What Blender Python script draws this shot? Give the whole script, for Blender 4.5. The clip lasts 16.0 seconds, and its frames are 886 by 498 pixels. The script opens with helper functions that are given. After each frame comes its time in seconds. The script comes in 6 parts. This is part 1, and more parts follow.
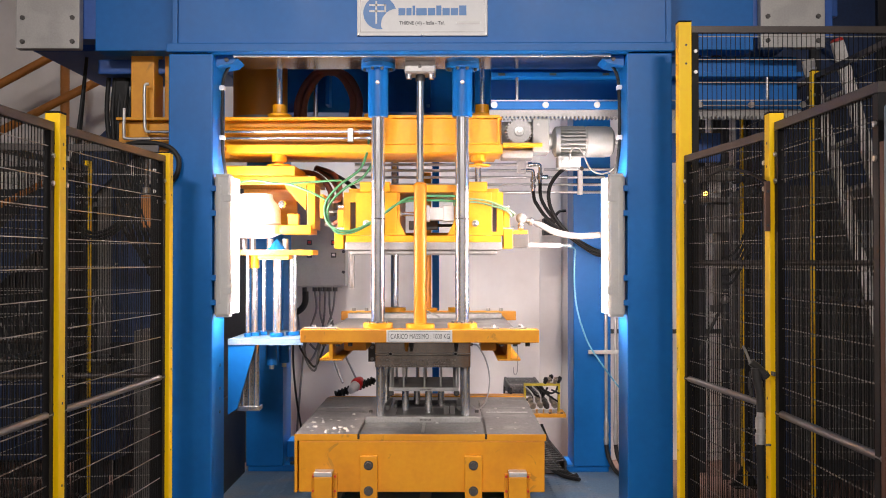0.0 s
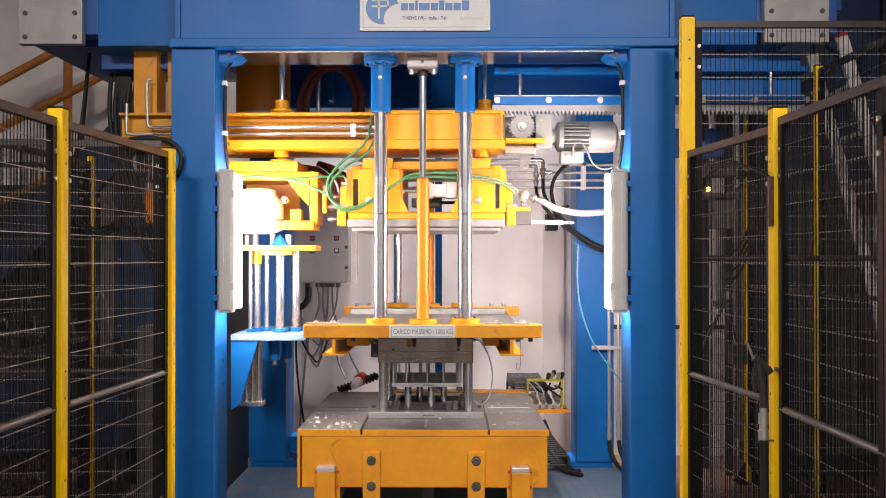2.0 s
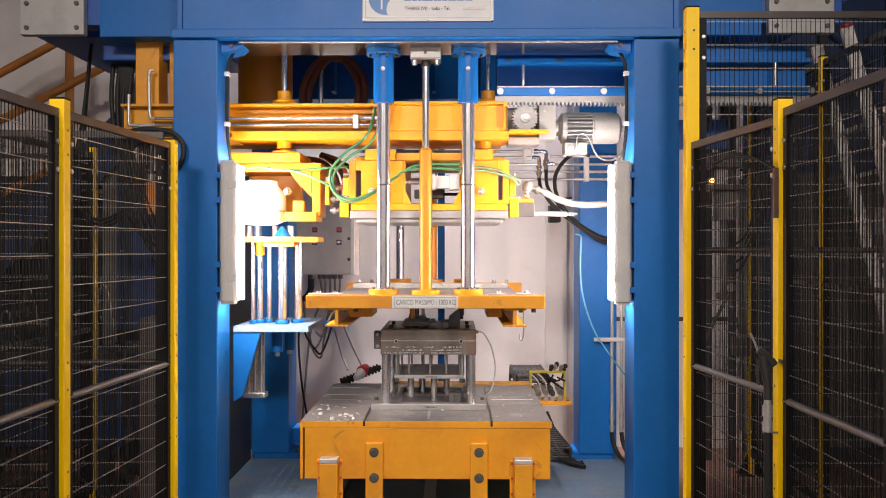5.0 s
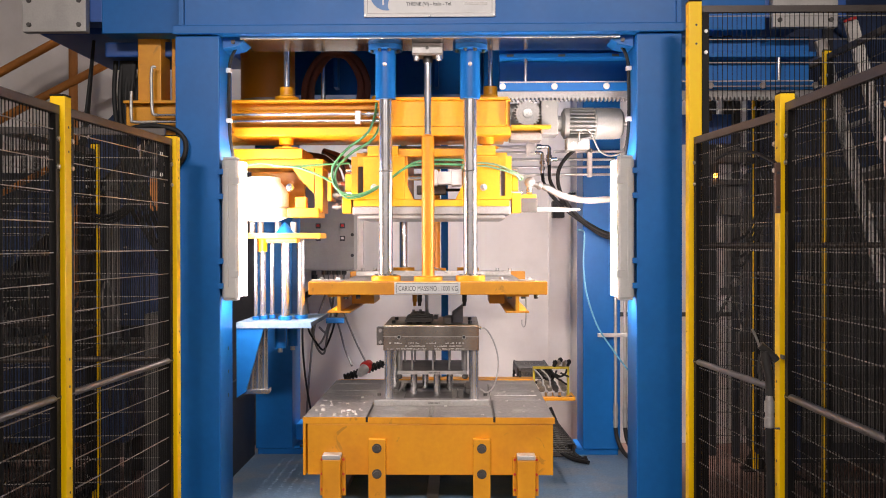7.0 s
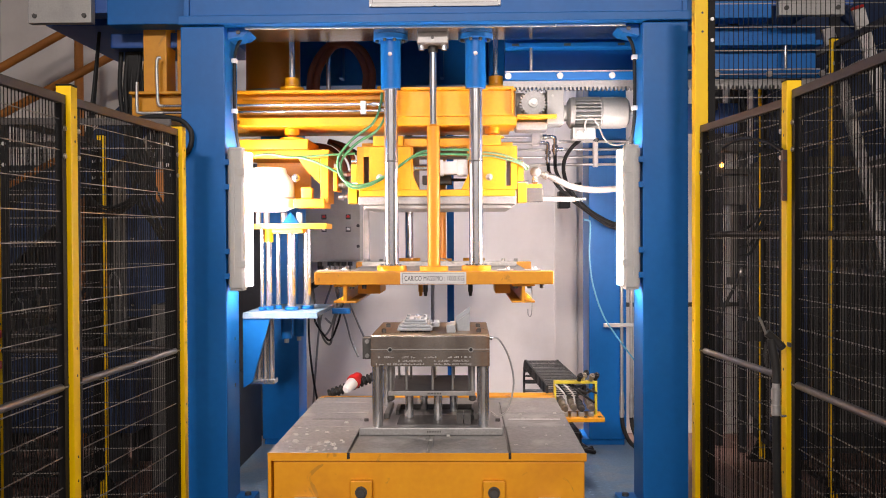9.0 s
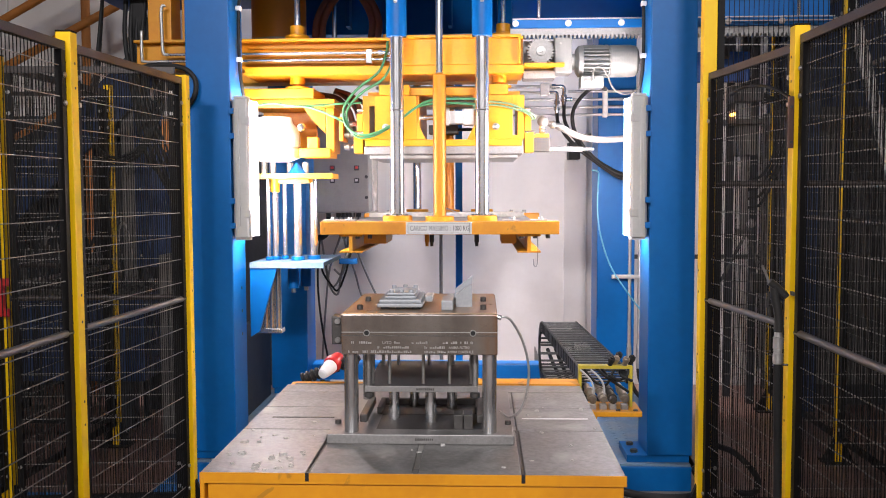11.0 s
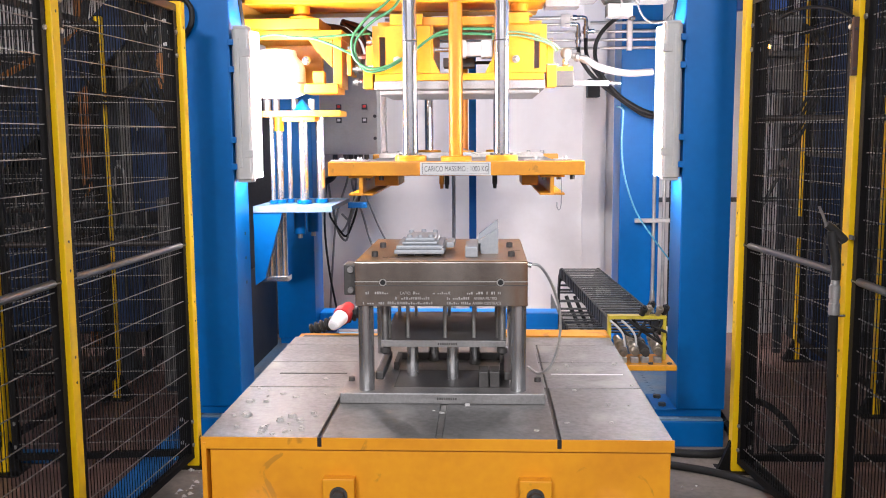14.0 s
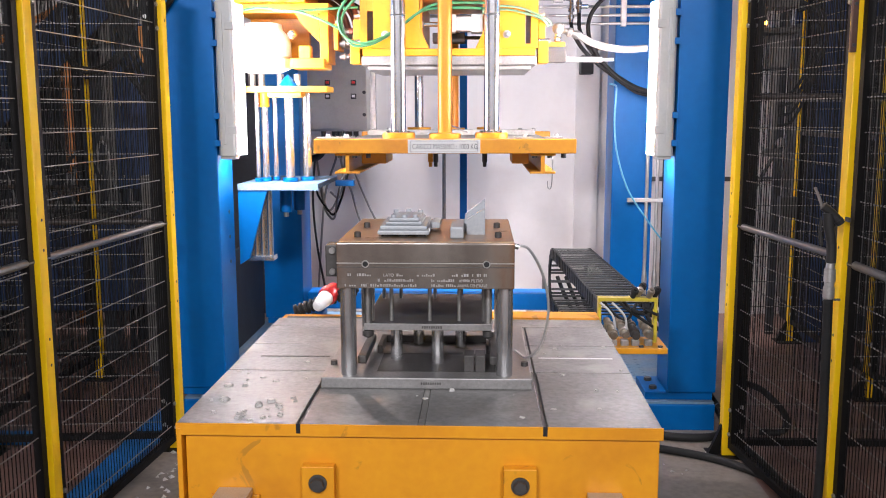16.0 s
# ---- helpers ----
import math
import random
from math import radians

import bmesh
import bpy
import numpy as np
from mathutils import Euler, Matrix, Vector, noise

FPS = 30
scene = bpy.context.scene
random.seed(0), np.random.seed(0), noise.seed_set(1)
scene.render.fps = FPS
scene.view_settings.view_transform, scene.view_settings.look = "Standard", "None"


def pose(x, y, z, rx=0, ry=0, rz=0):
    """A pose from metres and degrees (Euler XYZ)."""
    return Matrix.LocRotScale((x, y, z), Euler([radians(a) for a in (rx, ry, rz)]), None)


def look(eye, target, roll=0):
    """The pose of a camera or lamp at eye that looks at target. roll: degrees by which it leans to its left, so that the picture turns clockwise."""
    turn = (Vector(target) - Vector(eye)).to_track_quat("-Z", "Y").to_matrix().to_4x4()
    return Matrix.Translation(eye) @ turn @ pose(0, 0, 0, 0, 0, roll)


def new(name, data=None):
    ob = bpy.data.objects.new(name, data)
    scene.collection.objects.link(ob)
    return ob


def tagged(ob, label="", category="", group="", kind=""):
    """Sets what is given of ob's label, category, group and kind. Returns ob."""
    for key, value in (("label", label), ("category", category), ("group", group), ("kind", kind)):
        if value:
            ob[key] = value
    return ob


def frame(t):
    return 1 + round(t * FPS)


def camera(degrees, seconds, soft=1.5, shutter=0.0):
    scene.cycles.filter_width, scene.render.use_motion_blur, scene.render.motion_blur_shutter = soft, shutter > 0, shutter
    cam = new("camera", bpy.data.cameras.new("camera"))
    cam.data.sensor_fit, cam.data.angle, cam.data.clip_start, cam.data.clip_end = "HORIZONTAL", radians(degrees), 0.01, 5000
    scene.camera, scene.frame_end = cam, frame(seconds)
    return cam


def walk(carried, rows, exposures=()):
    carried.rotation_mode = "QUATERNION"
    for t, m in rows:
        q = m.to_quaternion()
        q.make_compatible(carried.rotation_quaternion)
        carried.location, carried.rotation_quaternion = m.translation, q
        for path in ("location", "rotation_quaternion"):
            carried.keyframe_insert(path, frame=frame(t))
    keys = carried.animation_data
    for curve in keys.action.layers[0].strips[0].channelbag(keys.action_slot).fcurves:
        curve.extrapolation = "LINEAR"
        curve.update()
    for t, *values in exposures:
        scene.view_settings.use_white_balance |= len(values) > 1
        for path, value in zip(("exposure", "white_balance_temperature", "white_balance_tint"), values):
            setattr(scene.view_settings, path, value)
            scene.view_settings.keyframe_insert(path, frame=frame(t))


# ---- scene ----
cam = camera(52.0, 16.0, soft=1.0)
PATH = [
    (0, (0.128, -4.237, 1.443), (0.115, -2.237, 1.467), 0.0),
    (0.5, (0.133, -4.237, 1.446), (0.117, -2.237, 1.467), 0.0),
    (1, (0.129, -4.235, 1.443), (0.113, -2.235, 1.462), 0.0),
    (1.5, (0.131, -4.235, 1.442), (0.112, -2.235, 1.459), 0.1),
    (2, (0.13, -4.233, 1.441), (0.11, -2.233, 1.456), 0.0),
    (2.5, (0.125, -4.231, 1.444), (0.105, -2.231, 1.454), 0.1),
    (3, (0.122, -4.228, 1.44), (0.103, -2.228, 1.449), 0.1),
    (3.5, (0.128, -4.226, 1.439), (0.105, -2.227, 1.445), 0.1),
    (4, (0.124, -4.225, 1.441), (0.102, -2.225, 1.443), 0.1),
    (6.5, (0.139, -4.219, 1.437), (0.105, -2.219, 1.427), -0.1),
    (7, (0.144, -4.219, 1.442), (0.106, -2.219, 1.429), -0.1),
    (7.5, (0.142, -4.222, 1.434), (0.102, -2.223, 1.422), -0.2),
    (8, (0.142, -4.22, 1.434), (0.099, -2.22, 1.419), -0.2),
    (10.5, (0.166, -4.219, 1.409), (0.095, -2.223, 1.318), -0.3),
    (11, (0.188, -4.211, 1.404), (0.104, -2.217, 1.276), -0.2),
    (11.5, (0.21, -4.179, 1.396), (0.108, -2.188, 1.235), -0.1),
    (12, (0.184, -4.134, 1.384), (0.082, -2.145, 1.201), 0.1),
    (12.5, (0.146, -4.085, 1.375), (0.05, -2.097, 1.175), 0.1),
    (13, (0.133, -4.028, 1.373), (0.034, -2.043, 1.155), -0.1),
    (13.5, (0.117, -3.979, 1.373), (0.022, -1.995, 1.14), -0.4),
    (14, (0.119, -3.935, 1.371), (0.026, -1.952, 1.124), -0.4),
    (14.5, (0.128, -3.899, 1.374), (0.038, -1.919, 1.112), -0.3),
    (15, (0.138, -3.875, 1.372), (0.051, -1.895, 1.098), -0.2),
    (15.5, (0.14, -3.86, 1.368), (0.058, -1.882, 1.083), -0.1),
    (16, (0.142, -3.854, 1.37), (0.062, -1.878, 1.074), -0.1),
]
walk(cam, [(t, look(eye, target, roll)) for t, eye, target, roll in PATH], [(0, 0.0, 6620, 10), (6, 0.02, 6860, 12), (8, 0.02, 6860, 12), (10.5, 0.10, 6320, 10), (12.5, 0.29, 5980, 9), (16, 0.32, 5960, 9)])

# ---- light ----
world = bpy.data.worlds.new("hall_air")
scene.world = world
world.use_nodes = True
world.node_tree.nodes["Background"].inputs[0].default_value = (0.75, 0.85, 1.0, 1)
world.node_tree.nodes["Background"].inputs[1].default_value = 0.02


def area_lamp(name, eye, target, w, h, power, colour, spread=180):
    d = bpy.data.lights.new(name, "AREA")
    d.shape, d.size, d.size_y, d.energy, d.color, d.spread = "RECTANGLE", w, h, power, colour, radians(spread)
    ob = new(name, d)
    ob.matrix_world = look(eye, target)
    return tagged(ob, "unseen area lamp added for the light of the hall", "lamp", "hall lamps")


HALL_WHITE = (1.0, 0.932, 0.925)
# Unseen front pair, added for the hall's light on the press and fences.
area_lamp("hall_fill_lamp", (1.7, -7.4, 4.6), (0.0, 0.0, 1.1), 1.2, 0.4, 29, HALL_WHITE, 60)
area_lamp("hall_fill_lamp", (-1.7, -7.4, 4.6), (0.0, 0.0, 1.1), 1.2, 0.4, 33, HALL_WHITE, 60)
# Added to brighten the far wall that the polished rods mirror.
area_lamp("hall_fill_lamp", (3.0, -6.6, 5.6), (3.0, -9.0, 1.5), 1.6, 0.5, 300, HALL_WHITE, 120)
area_lamp("hall_fill_lamp", (-3.0, -6.6, 5.6), (-3.0, -9.0, 1.5), 1.6, 0.5, 300, HALL_WHITE, 120)
# Added to brighten the rear wall and the upper works from above.
area_lamp("hall_fill_lamp", (0.0, 2.0, 5.6), (0.0, 2.05, 0.0), 1.8, 0.2, 85, HALL_WHITE, 62)


# ---- materials ----
def material(name, colour, rough=0.5, metal=0.0, grain=0.15, stain=0.2, scale=8.0, bump=0.1, dirt=None, coat=0.0, vary=0.0, scuff=0.0, dust=None):
    m = bpy.data.materials.new(name)
    m.use_nodes = True
    nt = m.node_tree
    nd, ln = nt.nodes, nt.links
    p = nd["Principled BSDF"]
    tc = nd.new("ShaderNodeTexCoord")
    n1, n2 = nd.new("ShaderNodeTexNoise"), nd.new("ShaderNodeTexNoise")
    n1.inputs["Scale"].default_value, n1.inputs["Detail"].default_value = scale, 6
    n2.inputs["Scale"].default_value, n2.inputs["Detail"].default_value = scale * 14, 3
    ln.new(tc.outputs["Object"], n1.inputs["Vector"])
    ln.new(tc.outputs["Object"], n2.inputs["Vector"])
    ramp = nd.new("ShaderNodeValToRGB")
    dark = dirt or tuple(c * (1 - 0.5 * stain) for c in colour)
    ramp.color_ramp.elements[0].position, ramp.color_ramp.elements[0].color = 0.5 - 0.5 * stain, (*dark, 1)
    ramp.color_ramp.elements[1].position, ramp.color_ramp.elements[1].color = 0.52, (*colour, 1)
    ln.new(n1.outputs["Fac"], ramp.inputs["Fac"])
    mix = nd.new("ShaderNodeMix")
    mix.data_type, mix.blend_type = "RGBA", "OVERLAY"
    mix.inputs["Factor"].default_value = grain
    ln.new(ramp.outputs["Color"], mix.inputs["A"])
    ln.new(n2.outputs["Fac"], mix.inputs["B"])
    last = mix.outputs["Result"]
    if vary:
        oi = nd.new("ShaderNodeObjectInfo")
        mr = nd.new("ShaderNodeMapRange")
        mr.inputs["To Min"].default_value, mr.inputs["To Max"].default_value = 1 - vary, 1 + vary
        ln.new(oi.outputs["Random"], mr.inputs["Value"])
        mul = nd.new("ShaderNodeMix")
        mul.data_type, mul.blend_type = "RGBA", "MULTIPLY"
        mul.inputs["Factor"].default_value = 1
        ln.new(last, mul.inputs["A"])
        ln.new(mr.outputs["Result"], mul.inputs["B"])
        last = mul.outputs["Result"]
    if scuff or dust:
        n3 = nd.new("ShaderNodeTexNoise")
        n3.inputs["Scale"].default_value, n3.inputs["Detail"].default_value, n3.inputs["Distortion"].default_value = (9.0, 5, 1.2) if scuff else (4.5, 9, 0.4)
        ln.new(tc.outputs["Object"], n3.inputs["Vector"])
        mk = nd.new("ShaderNodeMapRange")
        mk.inputs["From Min"].default_value, mk.inputs["From Max"].default_value = (0.66, 0.70) if scuff else (0.52, 0.68)
        mk.inputs["To Max"].default_value = scuff or 0.75
        ln.new(n3.outputs["Fac"], mk.inputs["Value"])
        sc = nd.new("ShaderNodeMix")
        sc.data_type = "RGBA"
        ln.new(mk.outputs["Result"], sc.inputs["Factor"])
        ln.new(last, sc.inputs["A"])
        sc.inputs["B"].default_value = (*(dust or tuple(c * 0.45 + 0.015 for c in colour)), 1)
        last = sc.outputs["Result"]
    ln.new(last, p.inputs["Base Color"])
    rr = nd.new("ShaderNodeMapRange")
    rr.inputs["To Min"].default_value, rr.inputs["To Max"].default_value = max(rough - 0.12, 0.03), min(rough + 0.15, 1)
    ln.new(n1.outputs["Fac"], rr.inputs["Value"])
    ln.new(rr.outputs["Result"], p.inputs["Roughness"])
    p.inputs["Metallic"].default_value = metal
    p.inputs["Coat Weight"].default_value = coat
    if bump:
        b = nd.new("ShaderNodeBump")
        b.inputs["Strength"].default_value, b.inputs["Distance"].default_value = bump, 0.004
        ln.new(n2.outputs["Fac"], b.inputs["Height"])
        ln.new(b.outputs["Normal"], p.inputs["Normal"])
    return m


def glowing(name, colour, strength):
    m = bpy.data.materials.new(name)
    m.use_nodes = True
    p = m.node_tree.nodes["Principled BSDF"]
    p.inputs["Base Color"].default_value = (0.8, 0.8, 0.8, 1)
    p.inputs["Emission Color"].default_value = (*colour, 1)
    p.inputs["Emission Strength"].default_value = strength
    return m


BLUE = material("blue_machine_paint", (0.002, 0.122, 0.405), 0.40, grain=0.10, stain=0.5, scale=2.2, bump=0.06, dirt=(0.002, 0.103, 0.345))
BLUE_DARK = material("deep_blue_paint", (0.008, 0.075, 0.32), 0.45, grain=0.15, scale=3)
# Pale for the deck's dust and, on the ladle shelf, for lamplight.
BLUE_PALE = material("dusty_lamplit_blue_paint", (0.14, 0.24, 0.36), 0.6, grain=0.3, stain=0.6, scale=6, dirt=(0.22, 0.25, 0.27))
YELLOW = material("machine_yellow_paint", (0.66, 0.285, 0.002), 0.42, grain=0.12, stain=0.5, scale=5, bump=0.05, dirt=(0.57, 0.235, 0.003), scuff=0.3)
ORANGE = material("worn_orange_yellow_paint", (0.68, 0.285, 0.004), 0.45, grain=0.14, stain=0.3, scale=3, bump=0.06, dirt=(0.58, 0.225, 0.006), scuff=0.6)
TUBE_ORANGE = material("orange_cylinder_paint", (0.70, 0.25, 0.006), 0.4, grain=0.1, stain=0.1)
POST_YELLOW = material("fence_yellow_paint", (0.92, 0.58, 0.001), 0.4, grain=0.12, stain=0.4, scale=4, bump=0.04, dirt=(0.86, 0.52, 0.001))
RUST_ORANGE = material("stair_orange_paint", (0.45, 0.17, 0.03), 0.55, grain=0.2)
CHROME = material("polished_steel_rod", (0.70, 0.71, 0.73), 0.11, metal=0.88, grain=0.03, stain=0.08, bump=0.0)
STEEL = material("machined_steel", (0.42, 0.41, 0.39), 0.38, metal=0.9, grain=0.2, stain=0.35, scale=10, bump=0.08)
BRIGHT_STEEL = material("ground_pillar_steel", (0.62, 0.62, 0.62), 0.2, metal=0.88, grain=0.12, stain=0.3, scale=12, bump=0.03)
MIRROR_STEEL = material("ground_steel_plate", (0.62, 0.60, 0.57), 0.2, metal=1.0, grain=0.1, stain=0.3, scale=4, bump=0.02)
STEEL_GREY = material("grey_steel", (0.30, 0.29, 0.28), 0.45, metal=0.7, grain=0.25, stain=0.4, scale=9, bump=0.1)
STEEL_DARK = material("dark_steel", (0.09, 0.085, 0.08), 0.5, metal=0.6, grain=0.25, stain=0.4, scale=12, bump=0.12)
DIE_STEEL = material("heat_tinted_die_steel", (0.36, 0.325, 0.295), 0.22, metal=0.9, grain=0.2, stain=0.7, scale=3.2, bump=0.05, dirt=(0.10, 0.075, 0.06), dust=(0.33, 0.165, 0.07))
DIE_TOP = material("burnt_die_face", (0.30, 0.20, 0.12), 0.32, metal=0.85, grain=0.2, stain=0.8, scale=5, dirt=(0.13, 0.11, 0.10), dust=(0.33, 0.19, 0.085))
TABLE_STEEL = material("dusty_table_steel", (0.215, 0.210, 0.202), 0.46, metal=0.3, grain=0.5, stain=0.7, scale=5, bump=0.12, dirt=(0.13, 0.122, 0.112), vary=0.16, dust=(0.37, 0.36, 0.34))
CASTING = material("grey_casting", (0.33, 0.345, 0.36), 0.55, metal=0.3, grain=0.15, stain=0.2, bump=0.15)
CHIP = material("sand_core_chip", (0.47, 0.455, 0.43), 0.9, grain=0.4, stain=0.4, scale=20, bump=0.4)
MOTOR_GREY = material("motor_grey_paint", (0.22, 0.225, 0.215), 0.4, grain=0.1, stain=0.15)
PLASTIC_GREY = material("lamp_housing_grey", (0.44, 0.44, 0.43), 0.45, grain=0.06, stain=0.1, bump=0.03)
CABINET = material("cabinet_grey_paint", (0.36, 0.36, 0.34), 0.5, grain=0.08, stain=0.12, bump=0.05)
WALL = material("pale_wall_sheet", (0.84, 0.80, 0.76), 0.7, grain=0.10, stain=0.4, scale=2.2, bump=0.08, dirt=(0.74, 0.70, 0.66))
FLOOR = material("red_brown_floor", (0.165, 0.090, 0.071), 0.40, grain=0.35, stain=0.6, scale=3.5, bump=0.15, dirt=(0.09, 0.058, 0.048))
LANE = material("oily_grey_concrete", (0.21, 0.185, 0.16), 0.55, grain=0.4, stain=0.7, scale=2.6, bump=0.2, dirt=(0.11, 0.096, 0.083), dust=(0.27, 0.245, 0.215))
RUBBER = material("black_rubber", (0.022, 0.022, 0.022), 0.5, grain=0.2, stain=0.3, bump=0.08)
BLACK = material("black_fence_paint", (0.006, 0.0055, 0.0055), 0.55, grain=0.2, stain=0.2, bump=0.05)
WIRE = material("dark_fence_wire", (0.007, 0.007, 0.007), 0.6, metal=0.0, grain=0.2, stain=0.2, bump=0.0)
# Paler than the upright wires: the light they catch is in the colour.
WIRE_BRIGHT = material("lit_cross_wire", (0.27, 0.25, 0.225), 0.4, metal=0.4, grain=0.2, stain=0.2, bump=0.0)
nt = DIE_STEEL.node_tree
streak = nt.nodes.new("ShaderNodeMapping")
streak.inputs["Scale"].default_value = (1.6, 1.6, 0.35)
coords = next(n for n in nt.nodes if n.type == "TEX_COORD")
nt.links.new(coords.outputs["Object"], streak.inputs["Vector"])
for n in [n for n in nt.nodes if n.type == "TEX_NOISE"]:
    if n.inputs["Scale"].default_value < 12:
        nt.links.new(streak.outputs["Vector"], n.inputs["Vector"])
for m in (POST_YELLOW, BLUE):
    m.node_tree.nodes["Principled BSDF"].inputs["Specular IOR Level"].default_value = 0.28
for m in (BLACK, WIRE, RUBBER):
    m.node_tree.nodes["Principled BSDF"].inputs["Specular IOR Level"].default_value = 0.2
# Near-black and deep blue: the side cells' shade is put into these colours.
CELL_DARK = material("shaded_dark_steel", (0.018, 0.02, 0.026), 0.6, grain=0.3, stain=0.5, scale=4, bump=0.1)
CELL_BLUE = material("shaded_blue_paint", (0.010, 0.032, 0.10), 0.55, grain=0.3, stain=0.5, scale=4, bump=0.1)
TOP_RAIL = material("brown_black_rail", (0.045, 0.035, 0.03), 0.38, metal=0.2, grain=0.25, stain=0.4, scale=12)
RAIL_GREY = material("worn_grey_rail", (0.17, 0.17, 0.175), 0.36, metal=0.6, grain=0.25, stain=0.4, scale=20)
GREEN = material("green_hose", (0.055, 0.20, 0.085), 0.45, grain=0.2, stain=0.2)
CABLE_GREY = material("grey_cable_sheath", (0.20, 0.195, 0.185), 0.5, grain=0.2, stain=0.4, scale=12, bump=0.05)
BROWN_HOSE = material("brown_hose", (0.13, 0.035, 0.018), 0.6, grain=0.4, stain=0.4, scale=40, bump=0.5)
WHITE_HOSE = material("pale_hose", (0.21, 0.20, 0.185), 0.55, grain=0.3, stain=0.4, scale=25, bump=0.2)
CYAN_TUBE = material("light_blue_air_tube", (0.13, 0.40, 0.56), 0.35, grain=0.05, stain=0.1, bump=0)
WHITE = material("white_plastic", (0.75, 0.75, 0.74), 0.4, grain=0.05, stain=0.1, bump=0.02)
RED = material("red_plastic", (0.55, 0.02, 0.02), 0.4, grain=0.1, stain=0.1, bump=0.02)
INK = material("dark_print", (0.03, 0.03, 0.035), 0.5, grain=0.05, stain=0.05, bump=0)
LOGO_BLUE = material("printed_blue", (0.03, 0.16, 0.42), 0.4, grain=0.05, stain=0.05, bump=0)
PLATE_WHITE = material("sign_plate_white", (0.60, 0.60, 0.59), 0.5, metal=0.1, grain=0.06, stain=0.12, bump=0.02)
LADDER_ALU = material("chalky_aluminium", (0.80, 0.78, 0.74), 0.5, metal=0.15, grain=0.3, stain=0.5, scale=9, dirt=(0.55, 0.53, 0.49))
ALU = material("aluminium", (0.55, 0.54, 0.52), 0.4, metal=0.7, grain=0.2, stain=0.25, scale=15)
CREAM = material("grey_end_plate", (0.40, 0.39, 0.37), 0.5, metal=0.2, grain=0.15, stain=0.25)
HALL_DARK = material("grey_hall_cladding", (0.30, 0.29, 0.28), 0.8, grain=0.3, stain=0.4, scale=1.5)
STAMP = material("bright_stamped_edge", (0.38, 0.36, 0.34), 0.45, metal=0.5, grain=0.1)
CRUST = material("coated_crucible", (0.70, 0.66, 0.58), 0.8, grain=0.3, stain=0.3, bump=0.3)
LAMP_GLOW = glowing("lamp_diffuser_glow", (1.0, 0.830, 0.795), 144)
PILOT_GLOW = glowing("pilot_lamp_glow", (1.0, 0.35, 0.05), 12)


# ---- building helpers ----
ORIGIN = {}


def thing(name, base, label, category, group="", kind=""):
    ob = new(name)
    ob.empty_display_size = 0.05
    ob.location = base
    ORIGIN[ob.name] = Vector(base)
    return tagged(ob, label, category, group, kind)


def part(name, bm, mat, parent=None, label=""):
    """Links a bmesh, given in world metres, as one mesh object under a thing or a part."""
    me = bpy.data.meshes.new(name)
    o = ORIGIN[parent.name] if parent else Vector((0, 0, 0))
    bmesh.ops.translate(bm, verts=bm.verts, vec=-o)
    bm.to_mesh(me)
    bm.free()
    me.materials.append(mat)
    ob = new(name, me)
    if parent:
        ob.parent = parent
        ORIGIN[ob.name] = o
    return tagged(ob, label)


def structure(name, bm, mat, label, category):
    return tagged(part(name, bm, mat), label, category, kind="structure")


def box(bm, x0, x1, y0, y1, z0, z1, bevel=0.0):
    vs = [bm.verts.new((x, y, z)) for x in (x0, x1) for y in (y0, y1) for z in (z0, z1)]
    fs = [(0, 1, 3, 2), (4, 6, 7, 5), (0, 4, 5, 1), (2, 3, 7, 6), (0, 2, 6, 4), (1, 5, 7, 3)]
    faces = [bm.faces.new([vs[i] for i in f]) for f in fs]
    if bevel:
        edges = list({e for f in faces for e in f.edges})
        bmesh.ops.bevel(bm, geom=edges, offset=bevel, segments=2, affect="EDGES", profile=0.6)
    return bm


def B(x0, x1, y0, y1, z0, z1, bevel=0.003):
    return box(bmesh.new(), x0, x1, y0, y1, z0, z1, bevel)


def ring(c, u, v, r, n):
    return [Vector(c) + (u * math.cos(2 * math.pi * i / n) + v * math.sin(2 * math.pi * i / n)) * r for i in range(n)]


def rim(face):
    """A crisp edge all round a flat end face."""
    for e in face.edges:
        e.smooth = False


def cone(bm, p0, p1, r0, r1=None, n=24, caps=True):
    p0, p1 = Vector(p0), Vector(p1)
    r1 = r0 if r1 is None else r1
    w = (p1 - p0).normalized()
    u = w.orthogonal().normalized()
    v = w.cross(u)
    a = [bm.verts.new(q) for q in ring(p0, u, v, r0, n)]
    b = [bm.verts.new(q) for q in ring(p1, u, v, r1, n)]
    for i in range(n):
        bm.faces.new((a[i], a[(i + 1) % n], b[(i + 1) % n], b[i])).smooth = True
    if caps:
        rim(bm.faces.new(a[::-1]))
        rim(bm.faces.new(b))
    return bm


def C(p0, p1, r0, r1=None, n=24):
    return cone(bmesh.new(), p0, p1, r0, r1, n)


